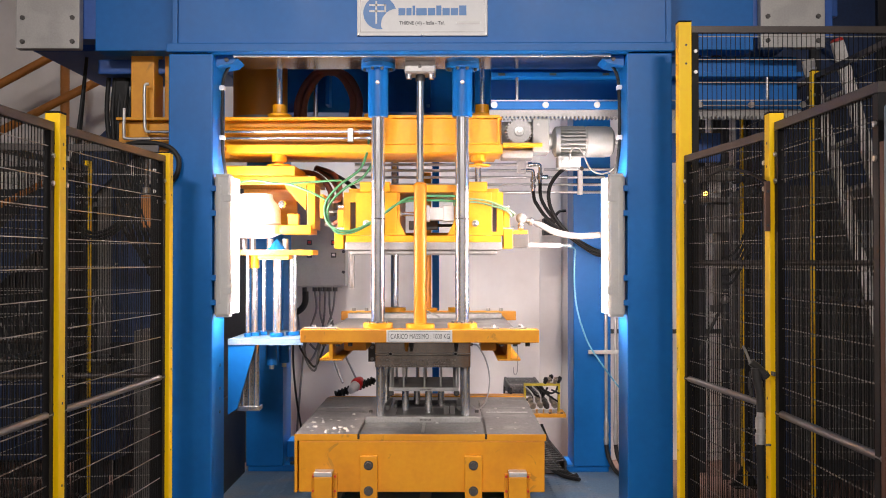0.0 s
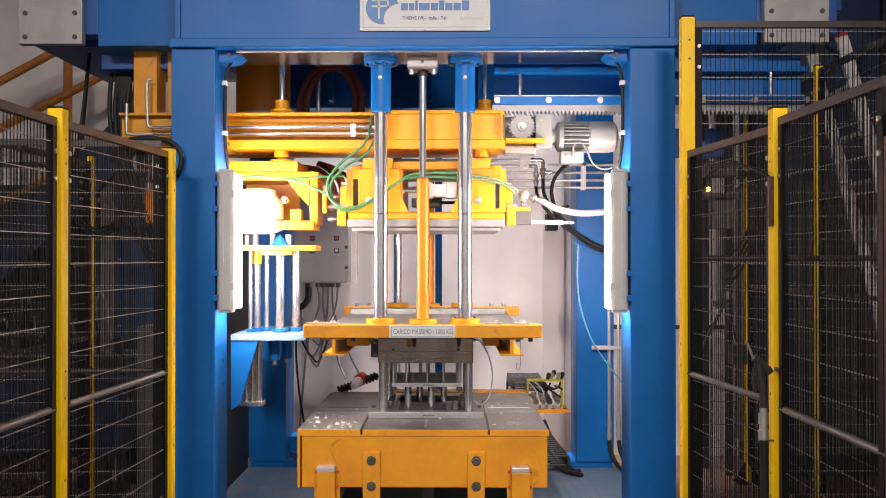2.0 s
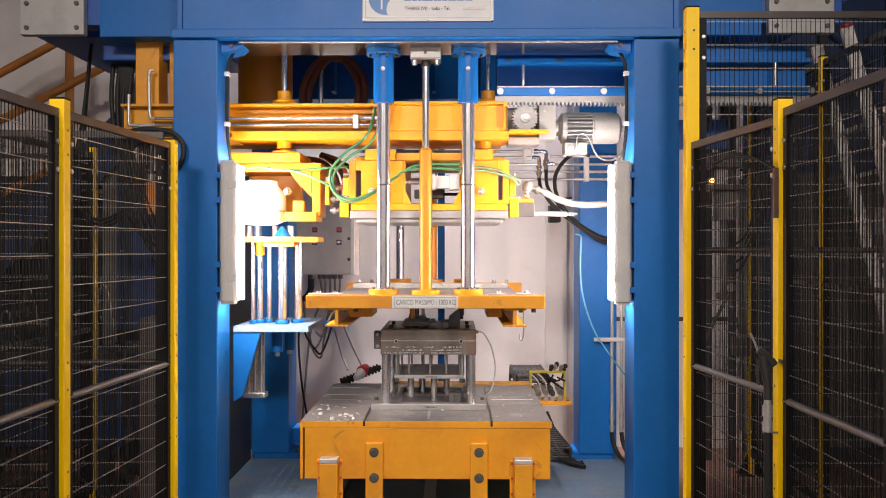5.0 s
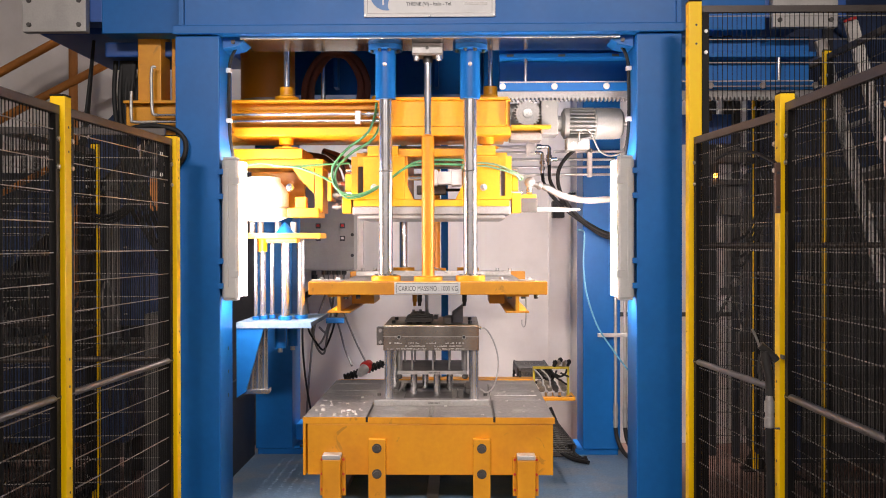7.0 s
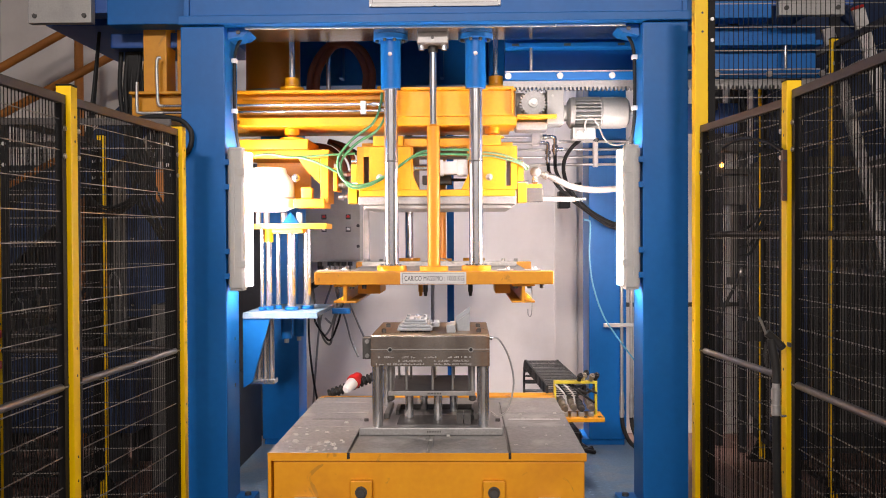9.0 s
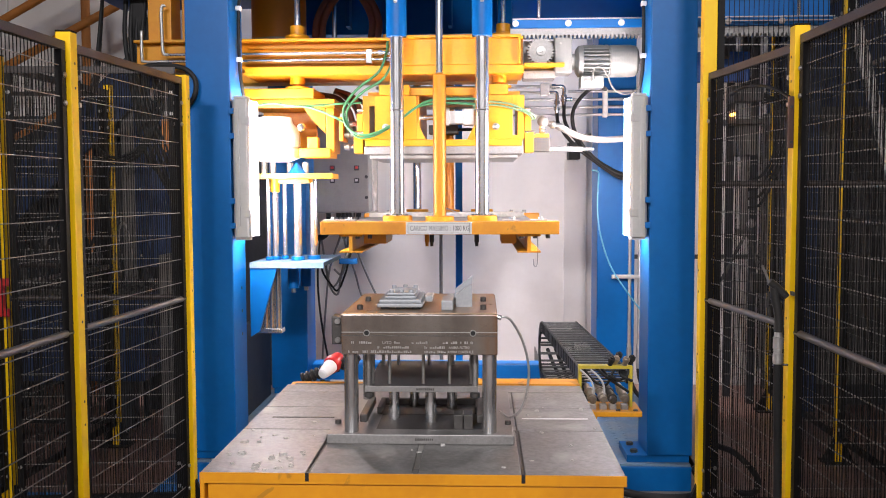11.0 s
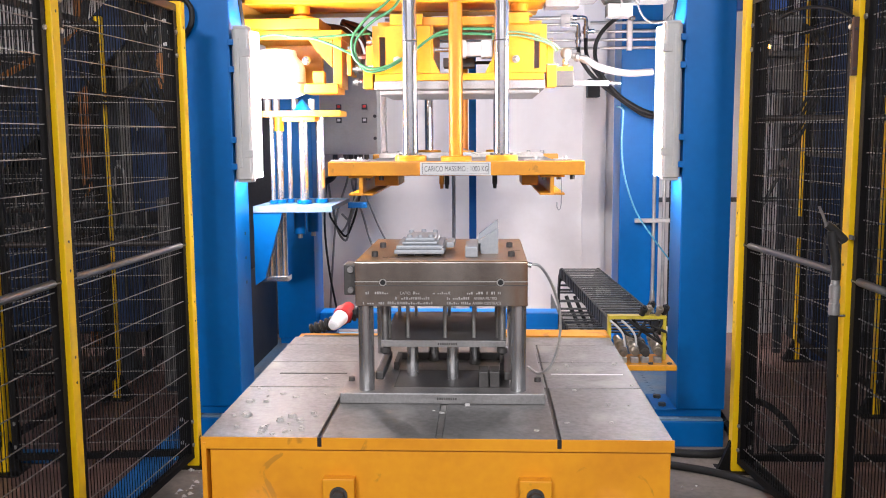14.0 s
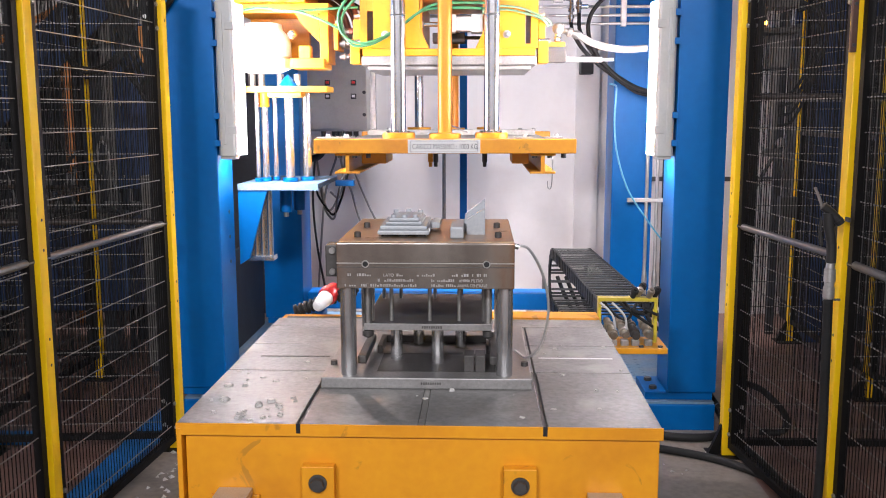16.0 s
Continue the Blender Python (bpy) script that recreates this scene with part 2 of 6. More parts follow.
def turned(bm, base, axis, profile, n=28):
    """A lathe: profile rows (distance along the axis, radius)."""
    w = Vector(axis).normalized()
    u = w.orthogonal().normalized()
    v = w.cross(u)
    rows = [[bm.verts.new(q) for q in ring(Vector(base) + w * d, u, v, max(r, 1e-4), n)] for d, r in profile]
    for a, b in zip(rows, rows[1:]):
        for i in range(n):
            bm.faces.new((a[i], a[(i + 1) % n], b[(i + 1) % n], b[i])).smooth = True
    rim(bm.faces.new(rows[0][::-1]))
    rim(bm.faces.new(rows[-1]))
    for k in range(1, len(rows) - 1):
        (d0, r0), (d1, r1), (d2, r2) = profile[k - 1:k + 2]
        bend = abs(math.atan2(r1 - r0, d1 - d0) - math.atan2(r2 - r1, d2 - d1))
        if bend > 0.6:
            for i in range(n):
                e = bm.edges.get((rows[k][i], rows[k][(i + 1) % n]))
                if e:
                    e.smooth = False
    return bm


def spline(pts, steps=6):
    pts = [Vector(p) for p in pts]
    ext = [pts[0] * 2 - pts[1]] + pts + [pts[-1] * 2 - pts[-2]]
    out = []
    for i in range(1, len(ext) - 2):
        a, b, c, d = ext[i - 1:i + 3]
        for k in range(steps):
            t = k / steps
            out.append(0.5 * (2 * b + (c - a) * t + (2 * a - 5 * b + 4 * c - d) * t * t + (3 * b - a - 3 * c + d) * t ** 3))
    return out + [pts[-1]]


def hose(bm, pts, r, n=8, steps=6):
    line = spline(pts, steps) if steps > 1 else [Vector(p) for p in pts]
    up = Vector((0.13, 0.31, 0.94))
    rows = []
    for i, p in enumerate(line):
        w = (line[min(i + 1, len(line) - 1)] - line[max(i - 1, 0)]).normalized()
        u = (up - w * up.dot(w)).normalized()
        up = u
        rows.append([bm.verts.new(q) for q in ring(p, u, w.cross(u), r, n)])
    for a, b in zip(rows, rows[1:]):
        for i in range(n):
            bm.faces.new((a[i], a[(i + 1) % n], b[(i + 1) % n], b[i])).smooth = True
    rim(bm.faces.new(rows[0][::-1]))
    rim(bm.faces.new(rows[-1]))
    return bm


def H(pts, r, n=8, steps=6):
    return hose(bmesh.new(), pts, r, n, steps)


def prism(bm, outline, axis, a, b):
    """An outline (pairs) pushed along an axis from a to b. x: (y, z), y: (x, z), z: (x, y)."""
    put = {"x": lambda p, d: (d, p[0], p[1]), "y": lambda p, d: (p[0], d, p[1]), "z": lambda p, d: (p[0], p[1], d)}[axis]
    lo = [bm.verts.new(put(p, a)) for p in outline]
    hi = [bm.verts.new(put(p, b)) for p in outline]
    n = len(outline)
    bm.faces.new(lo)
    bm.faces.new(hi[::-1])
    for i in range(n):
        bm.faces.new((lo[i], hi[i], hi[(i + 1) % n], lo[(i + 1) % n]))
    bmesh.ops.recalc_face_normals(bm, faces=bm.faces)
    return bm


def hexbolt(c, axis, r, h):
    return C(c, Vector(c) + Vector(axis) * h, r, r * 0.92, 6)


def letters(name, text, size, x, y, z, mat, parent, spacing=1.0, squeeze=1.0, bold=0.0):
    """Raised lettering that faces the front, its left foot at x, z."""
    cu = bpy.data.curves.new(name, "FONT")
    cu.body, cu.size, cu.extrude, cu.space_character = text, size, 0.0006, spacing
    cu.offset = bold
    tmp = bpy.data.objects.new(name, cu)
    scene.collection.objects.link(tmp)
    bpy.context.view_layer.update()
    me = bpy.data.meshes.new_from_object(tmp.evaluated_get(bpy.context.evaluated_depsgraph_get()))
    bpy.data.objects.remove(tmp)
    me.transform(Matrix.Translation(Vector((x, y, z)) - ORIGIN[parent.name]) @ Matrix.Rotation(radians(90), 4, "X") @ Matrix.Diagonal((squeeze, 1, 1, 1)))
    me.materials.clear()
    me.materials.append(mat)
    ob = new(name, me)
    ob.parent = parent
    return ob


# ---- the hall ----
floor = structure("floor", B(-9, 9, -9, 3, -0.2, 0, 0), FLOOR, "red-brown hall floor, dusty and worn", "floor")
structure("pavement", B(-1.165, 1.185, -8.99, -0.022, 0.0, 0.004, 0), LANE, "oily grey concrete lane before the press", "floor")
structure("wall_north", B(-9, 9, 2.35, 2.5, 0, 6.2, 0), WALL, "pale grey wall behind the machine", "wall")
structure("wall_south", B(-9, 9, -9.15, -9, 0, 6.2, 0), HALL_DARK, "grey far wall of the hall", "wall")
structure("wall_east", B(9, 9.15, -9, 2.5, 0, 6.2, 0), HALL_DARK, "grey side wall of the hall", "wall")
structure("wall_west", B(-9.15, -9, -9, 2.5, 0, 6.2, 0), HALL_DARK, "grey side wall of the hall", "wall")
structure("ceiling", B(-9.15, 9.15, -9.15, 2.5, 6.2, 6.35, 0), HALL_DARK, "grey hall roof", "ceiling")
bm = bmesh.new()
for x in (-3.4, -2.3, 0.78, 1.9, 3.0):
    box(bm, x, x + 0.16, 2.325, 2.348, 0.0, 4.5, 0.004)
structure("trim_wall_posts", bm, WALL, "flat pale wall posts", "trim")


# ---- press frame ----
press = thing("press_frame", (0, 0.8, 0), "blue painted steel four-column press frame on a blue base", "press")
part("base_frame", B(-1.165, 1.165, -0.02, 1.75, 0.0, 0.118, 0.006), BLUE, press)
bm = B(-1.16, 1.16, -0.015, 1.745, 0.119, 0.128, 0)
rng = random.Random(4)
deck = part("deck_plate", bm, BLUE_PALE, press, "dusty blue checker plate deck")
bm = bmesh.new()
for side in (-1, 1):
    for i in range(6):
        for j in range(32):
            x, y = side * (0.66 + 0.055 * i), 0.14 + 0.048 * j
            a = 0.5 if (i + j) % 2 else -0.5
            c, s = math.cos(a) * 0.016, math.sin(a) * 0.016
            w = (-s * 0.22, c * 0.22)
            q = [(x - c, y - s), (x + w[0], y + w[1]), (x + c, y + s), (x - w[0], y - w[1])]
            lo = [bm.verts.new((*p, 0.128)) for p in q]
            hi = bm.verts.new((x, y, 0.1305))
            for k in range(4):
                bm.faces.new((lo[k], lo[(k + 1) % 4], hi))
tagged(part("tread_bump", bm, BLUE_PALE, deck), kind="stuff")


def column(x0, x1, y0, y1, z1, mat):
    col = part("column", B(x0, x1, y0, y1, 0.165, z1, 0.006), mat, press)
    s = 1 if x0 > 0 else -1
    fx0, fx1 = (x0 - 0.09, x1 - 0.01) if s > 0 else (x0 + 0.01, x1 + 0.09)
    part("foot_plate", B(fx0, fx1, y0 + 0.015, y1 + 0.02, 0.1285, 0.164, 0.004), mat, col)
    for y in (y0 + 0.06, y1 - 0.05):
        part("anchor_bolt", hexbolt(((x0 - 0.05) if s > 0 else (x1 + 0.05), y, 0.165), (0, 0, 1), 0.018, 0.014), STEEL_DARK, col)
    return col


column_left = column(-1.185, -0.978, 0.0, 0.235, 2.41, BLUE)
column_right = column(0.96, 1.17, 0.0, 0.235, 2.41, BLUE)
rear_left = column(-1.13, -0.9, 1.40, 1.68, 2.95, BLUE)
rear_right = column(0.90, 1.13, 1.40, 1.68, 2.95, BLUE)
for z in (0.935, 0.823, 0.71):
    part("bolt_hole", C((-0.9785, 0.15, z), (-0.9768, 0.15, z), 0.009, n=12), STEEL_DARK, column_left)
# front cross beam
beam = part("cross_beam", B(-1.165, 1.15, 0.012, 0.30, 2.457, 3.05, 0.006), BLUE, press)
part("flange", B(-1.19, 1.175, -0.022, 0.32, 2.414, 2.455, 0.004), BLUE, beam)
part("underside_plate", B(-0.89, 0.89, 0.03, 0.30, 2.398, 2.4135, 0.002), MIRROR_STEEL, beam, "machined steel underside plate")
for s in (-1, 1):
    part("end_rib", B(s * 1.155 - 0.012, s * 1.155 + 0.012, -0.004, 0.011, 2.457, 3.05, 0.002), BLUE, beam)
    g = bmesh.new()
    x = 0.955 if s > 0 else -0.975
    prism(g, [(x, 2.4135), (x - s * 0.10, 2.4135), (x - s * 0.10, 2.395), (x - s * 0.075, 2.375), (x, 2.36)], "y", 0.05, 0.20)
    gus = part("corner_gusset", g, BLUE, beam)
    part("gusset_bolt", hexbolt((x - s * 0.05, 0.049, 2.392), (0, -1, 0), 0.011, 0.008), STEEL_DARK, gus)
# rear cross beam with ribs
rbeam = part("rear_cross_beam", B(-1.13, 1.13, 1.46, 1.70, 2.37, 3.05, 0.006), BLUE, press)
for x in (-0.62, -0.30, 0.0, 0.30, 0.62):
    part("rib", B(x - 0.012, x + 0.012, 1.34, 1.4595, 2.40, 3.0, 0.002), BLUE, rbeam)
# Dark sheet added to stand for the shade low between the left columns.
part("gap_infill", B(-1.15, -1.135, 0.24, 1.395, 0.129, 0.66, 0.002), CELL_DARK, press, "dark sheet added for the shade between the columns")
part("lower_tie", B(-0.895, 0.56, 1.50, 1.66, 0.20, 0.30, 0.005), BLUE, press)
part("side_beam", B(-1.10, -0.93, 0.305, 1.45, 2.62, 3.0, 0.005), BLUE, press)
part("side_beam", B(0.95, 1.12, 0.305, 1.45, 2.62, 3.0, 0.005), BLUE, press)
part("crown_plate", B(-1.1, 1.1, 0.32, 1.455, 3.0, 3.05, 0.004), BLUE_DARK, press)

# traverse beam that runs past both columns, with end plates
trav = thing("traverse_beam", (0, 0.45, 2.5), "long blue traverse beam with grey bolted end plates", "beam")
part("beam_body", B(-1.66, 1.66, 0.33, 0.46, 2.50, 3.05, 0.005), BLUE, trav)
for s in (-1, 1):
    x0, x1 = sorted((s * 1.70 - 0.02, s * 2.02 - 0.02))
    ep = part("end_plate", B(x0, x1, 0.28, 0.33, 2.50, 3.05, 0.004), CREAM, trav, "grey bolted end plate")
    for bx in (x0 + 0.035, x1 - 0.035):
        for bz in (2.535, 2.655):
            part("bolt", hexbolt((bx, 0.2795, bz), (0, -1, 0), 0.013, 0.008), STEEL_DARK, ep)
    x0, x1 = sorted((s * 1.661, s * 2.06))
    part("beam_end", B(x0, x1, 0.335, 0.46, 2.56, 3.04, 0.003), BLUE_DARK, trav)

# maker's sign on the cross beam
sign = thing("maker_sign", (0, 0, 2.49), "white framed maker's plate with blue disc mark", "sign")
part("plate", B(-0.302, 0.309, 0.002, 0.0115, 2.492, 2.70, 0.002), PLATE_WHITE, sign)
bm = bmesh.new()
for x0, x1, z0, z1 in ((-0.288, 0.295, 2.508, 2.512), (-0.288, 0.295, 2.682, 2.686), (-0.288, -0.284, 2.512, 2.682), (0.291, 0.295, 2.512, 2.682)):
    box(bm, x0, x1, 0.0008, 0.0025, z0, z1)
part("border_line", bm, STEEL_GREY, sign)
for x in (-0.295, 0.003, 0.302):
    part("rivet", C((x, 0.002, 2.499), (x, -0.003, 2.499), 0.006, 0.004, 10), STEEL, sign)
disc = bmesh.new()
out = [(-0.196 + 0.077 * math.cos(a), 2.600 + 0.077 * math.sin(a)) for a in (radians(d) for d in range(20, 290, 9))]
arc = [(-0.115 + 0.075 * math.cos(a), 2.545 + 0.075 * math.sin(a)) for a in (radians(d) for d in range(190, 88, -12))]
prism(disc, out + arc, "y", 0.0006, 0.0022)
part("disc_mark", disc, LOGO_BLUE, sign, "blue disc with a notch")
bm = bmesh.new()
for x0, x1, z0, z1 in ((-0.216, -0.208, 2.548, 2.655), (-0.245, -0.168, 2.632, 2.640), (-0.245, -0.168, 2.603, 2.611), (-0.174, -0.166, 2.603, 2.640)):
    box(bm, x0, x1, -0.0008, 0.0008, z0, z1)
part("mark_stroke", bm, PLATE_WHITE, sign)
for i, w in enumerate((0.032, 0.024, 0.012, 0.05, 0.034, 0.024, 0.034, 0.034, 0.034)):
    x = -0.108 + (0, 0.037, 0.066, 0.083, 0.138, 0.177, 0.206, 0.245, 0.284)[i]
    h = 0.046 if i in (2, 5, 8) else 0.034
    part("name_bar", B(x, x + w, 0.0006, 0.0022, 2.588, 2.588 + h, 0.0), LOGO_BLUE, sign)
letters("town_line", "THIENE (VI) - Italia - Tel.", 0.0225, -0.105, 0.0012, 2.545, INK, sign, squeeze=0.92, bold=0.0003)
part("number_bar", B(0.165, 0.272, 0.0006, 0.0022, 2.547, 2.559, 0.0), STEEL_GREY, sign)


# ---- column lamps ----
def column_lamp(s):
    """A weatherproof tube lamp on the inner face of a column; s: +1 on the right-hand column."""
    xf = 0.96 if s > 0 else -0.978
    X = lambda d: xf - s * d
    lamp = thing("column_lamp", (xf, 0.08, 1.18), "lit weatherproof tube lamp in a grey housing on the column", "lamp", "column lamps")
    bm = bmesh.new()
    sec = [(X(0.014), -0.012), (X(0.024), -0.028), (X(0.034), -0.032), (X(0.080), -0.032), (X(0.088), -0.026), (X(0.091), -0.012), (X(0.091), 0.045), (X(0.014), 0.045)]
    prism(bm, sec, "z", 1.19, 1.83)
    part("housing", bm, PLASTIC_GREY, lamp)
    part("end_cap", B(*sorted((X(0.02), X(0.084))), -0.022, 0.045, 1.831, 1.845, 0.005), PLASTIC_GREY, lamp)
    part("end_cap", B(*sorted((X(0.02), X(0.084))), -0.022, 0.045, 1.176, 1.189, 0.005), PLASTIC_GREY, lamp)
    part("ridge", B(*sorted((X(0.038), X(0.05))), -0.037, -0.0315, 1.24, 1.79, 0.003), PLASTIC_GREY, lamp)
    bm = bmesh.new()
    dif = [(X(0.045), 0.046), (X(0.097), 0.046), (X(0.104), 0.065), (X(0.101), 0.11), (X(0.085), 0.14), (X(0.055), 0.142), (X(0.045), 0.12)]
    prism(bm, dif, "z", 1.195, 1.825)
    part("diffuser", bm, LAMP_GLOW, lamp, "glowing white diffuser")
    # Plate added to keep the diffuser's glow off the column face.
    part("glow_baffle", B(*sorted((X(0.012), X(0.044))), 0.046, 0.145, 1.192, 1.828, 0.002), PLASTIC_GREY, lamp)
    for z in (1.30, 1.73):
        part("clip", B(*sorted((X(0.060), X(0.096))), -0.037, 0.02, z - 0.016, z + 0.016, 0.002), PLASTIC_GREY, lamp)
    for z in (1.245, 1.36, 1.66, 1.775):
        part("bracket", B(*sorted((X(0.0), X(0.0245))), -0.034, 0.03, z - 0.013, z + 0.013, 0.002), BLUE, lamp)
    return lamp


column_lamp(-1)
column_lamp(1)

# ---- carriage rail with rack ----
rail = thing("rack_rail", (0.9, 0.42, 2.2), "blue carriage rail with a toothed steel rack", "rail")
RX0, RX1 = 0.345, 1.93
part("web", B(RX0, RX1, 0.47, 0.50, 2.262, 2.495, 0.003), BLUE, rail)
part("upper_flange", B(RX0, RX1, 0.38, 0.469, 2.375, 2.40, 0.003), BLUE, rail)
part("slide_strip", B(RX0, RX1, 0.40, 0.469, 2.255, 2.261, 0.001), STEEL, rail, "bright steel slide strip")
part("lower_bar", B(RX0, RX1, 0.40, 0.468, 2.213, 2.2545, 0.003), BLUE, rail)
for i in range(7):
    x = 0.36 + 0.262 * i
    part("rail_bolt", C((x, 0.3995, 2.234), (x, 0.388, 2.234), 0.016, n=16), STEEL, rail)
for x in (0.476, 1.75):
    part("stop_pin", C((x, 0.395, 2.262), (x, 0.395, 2.374), 0.009, n=14), CHROME, rail)
bm = bmesh.new()
box(bm, RX0 - 0.01, RX1, 0.41, 0.45, 2.180, 2.2125)
n_teeth = 76
for i in range(n_teeth):
    x = RX0 + 0.004 + i * 0.0206
    prism(bm, [(x - 0.007, 2.180), (x + 0.007, 2.180), (x + 0.0035, 2.164), (x - 0.0035, 2.164)], "y", 0.41, 0.45)
part("rack", bm, STEEL_GREY, rail, "toothed steel rack")
for x in (0.38, 0.64, 0.91):
    part("slot", B(x, x + 0.035, 0.3785, 0.3798, 2.382, 2.394, 0), STEEL_DARK, rail)

# ---- carriage ----
car = thing("carriage", (-0.5, 0.6, 2.0), "yellow overhead carriage with drive motor, pipes and hubs", "carriage")
cb = part("carriage_beam", B(-1.58, 0.40, 0.445, 0.62, 2.03, 2.160, 0.003), YELLOW, car)
part("upper_flange", B(-1.58, 0.40, 0.40, 0.62, 2.1605, 2.175, 0.003), YELLOW, cb)
part("mid_ridge", B(-1.0, -0.241, 0.425, 0.4445, 2.125, 2.140, 0.003), YELLOW, cb)
part("mid_ridge", B(-1.0, -0.241, 0.425, 0.4445, 2.078, 2.084, 0.002), YELLOW, cb)
part("lower_flange", B(-1.0, 0.40, 0.36, 0.66, 1.985, 2.029, 0.003), YELLOW, cb)
part("front_web", B(-0.24, 0.385, 0.352, 0.4445, 2.03, 2.158, 0.002), YELLOW, cb)
part("front_flange", B(-0.24, 0.385, 0.33, 0.399, 2.1595, 2.174, 0.002), YELLOW, cb)
for x in (-0.236, 0.372):
    part("end_web", B(x, x + 0.012, 0.335, 0.351, 2.0295, 2.159, 0.002), YELLOW, cb)
part("rear_beam", B(-1.58, 0.40, 1.05, 1.22, 2.03, 2.175, 0.004), YELLOW, car)
for x0 in (-1.45, -0.62, 0.25):
    part("cross_tie", B(x0, x0 + 0.10, 0.621, 1.049, 2.05, 2.16, 0.003), YELLOW, car)
part("gear_tray", B(0.401, 0.60, 0.34, 0.56, 2.018, 2.034, 0.002), YELLOW, car)
part("left_upright", B(-1.52, -1.40, 0.45, 0.60, 2.176, 2.60, 0.004), ORANGE, car)
part("left_upright", B(-1.36, -1.32, 0.50, 0.60, 2.176, 2.60, 0.004), ORANGE, car)
for z, x1 in ((2.098, -0.33), (2.064, -0.28)):
    part("pipe", H([(-1.40, 0.395, z), (-0.8, 0.395, z), (x1, 0.395, z)], 0.0075, 10, 1), CHROME, car)
for x in (-0.375, -1.245):
    part("pipe_clamp", B(x - 0.014, x + 0.014, 0.38, 0.419, 2.045, 2.115, 0.003), ALU, car)
part("pipe_elbow", H([(-1.40, 0.395, 2.098), (-1.425, 0.395, 2.11), (-1.43, 0.395, 2.2), (-1.43, 0.395, 2.33), (-1.41, 0.40, 2.345)], 0.008, 10), ALU, car)
part("pipe_elbow", H([(-1.40, 0.395, 2.064), (-1.52, 0.395, 2.064), (-1.535, 0.395, 2.09), (-1.535, 0.395, 2.22)], 0.008, 10), ALU, car)
for z, x in ((2.098, -0.28), (2.064, -0.24)):
    part("fitting", turned(bmesh.new(), (x - 0.05, 0.395, z), (1, 0, 0), [(0, .008), (0, .014), (.02, .014), (.022, .010), (.045, .010), (.047, .013), (.07, .013), (.072, .008)], 12), CHROME, car)
# vertical hub guides
for x, y, zt, r in ((-0.752, 0.47, 2.40, 0.016), (0.30, 0.47, 2.40, 0.013), (-0.25, 0.47, 2.40, 0.013)):
    hub = part("hub", turned(bmesh.new(), (x, y, 2.176), (0, 0, 1), [(0, .055), (.012, .062), (.02, .062), (.028, .036), (.07, .036), (.072, .02)]), YELLOW, car)
    part("guide_rod", C((x, y, 2.249), (x, y, 2.62), r), CHROME, hub)
for x in (-0.752, 0.28):
    part("lower_hub", turned(bmesh.new(), (x, 0.46, 1.9845), (0, 0, -1), [(0, .038), (.035, .038), (.036, .022), (.048, .022), (.049, .062), (.057, .062)]), YELLOW, car)
part("spring_cylinder", C((-0.93, 0.85, 2.18), (-0.93, 0.85, 2.75), 0.15, n=32), TUBE_ORANGE, car, "big dull orange lift cylinder")
part("cylinder_rim", C((-0.93, 0.85, 2.21), (-0.93, 0.85, 2.235), 0.156, n=32), STEEL, car)
part("cross_rod", C((-0.60, 0.72, 2.176), (-0.60, 0.72, 2.7), 0.012), CHROME, car)
# drive gear, gearbox and motor
gear = bmesh.new()
N = 26
prof = []
for i in range(N):
    for k, r in ((0.0, 0.058), (0.25, 0.070), (0.5, 0.070), (0.75, 0.058)):
        a = 2 * math.pi * (i + k) / N
        prof.append((0.487 + r * math.cos(a), 2.100 + r * math.sin(a)))
prism(gear, prof, "y", 0.405, 0.445)
gear = part("pinion", gear, STEEL_GREY, car, "toothed steel pinion")
part("pinion_hub", turned(bmesh.new(), (0.487, 0.4045, 2.10), (0, -1, 0), [(0, .024), (.008, .022), (.009, .010), (.014, .008)]), STEEL, gear)
part("back_plate", B(0.405, 0.56, 0.50, 0.52, 2.035, 2.165, 0.002), STEEL_GREY, car)
gb = part("gearbox", B(0.556, 0.642, 0.40, 0.56, 1.992, 2.166, 0.006), MOTOR_GREY, car, "grey gearbox")
part("gearbox_screw", hexbolt((0.585, 0.3995, 2.135), (0, -1, 0), 0.007, 0.004), STEEL, gb)
motor = part("motor_body", turned(bmesh.new(), (0.643, 0.47, 2.055), (1, 0, 0), [(0, .04), (.02, .04), (.022, .058), (.035, .078), (.05, .080), (.058, .080), (.06, .062), (.185, .062), (.187, .078), (.192, .078)], 32), MOTOR_GREY, car, "grey finned drive motor")
for i in range(24):
    a = radians(15 * i)
    c, s = math.cos(a), math.sin(a)
    p = Vector((0, c, s))
    q = Vector((0, -s, c)) * 0.0026
    bm = bmesh.new()
    base = Vector((0, 0.47, 2.055))
    vs = []
    for x in (0.702, 0.829):
        for k, r in ((-1, .061), (1, .061), (1, .082), (-1, .082)):
            vs.append(bm.verts.new(base + Vector((x, 0, 0)) + p * r + q * k))
    for f in ((0, 1, 2, 3), (7, 6, 5, 4), (0, 4, 5, 1), (1, 5, 6, 2), (2, 6, 7, 3), (3, 7, 4, 0)):
        bm.faces.new([vs[j] for j in f])
    part("cooling_fin", bm, MOTOR_GREY, motor)
part("fan_cover", turned(bmesh.new(), (0.836, 0.47, 2.055), (1, 0, 0), [(0, .078), (.004, .081), (.10, .081), (.13, .076), (.142, .06), (.144, .02)], 32), MOTOR_GREY, motor)
part("shaft_stub", turned(bmesh.new(), (0.981, 0.47, 2.055), (1, 0, 0), [(0, .016), (.02, .016), (.021, .022), (.04, .022)], 16), STEEL, motor)
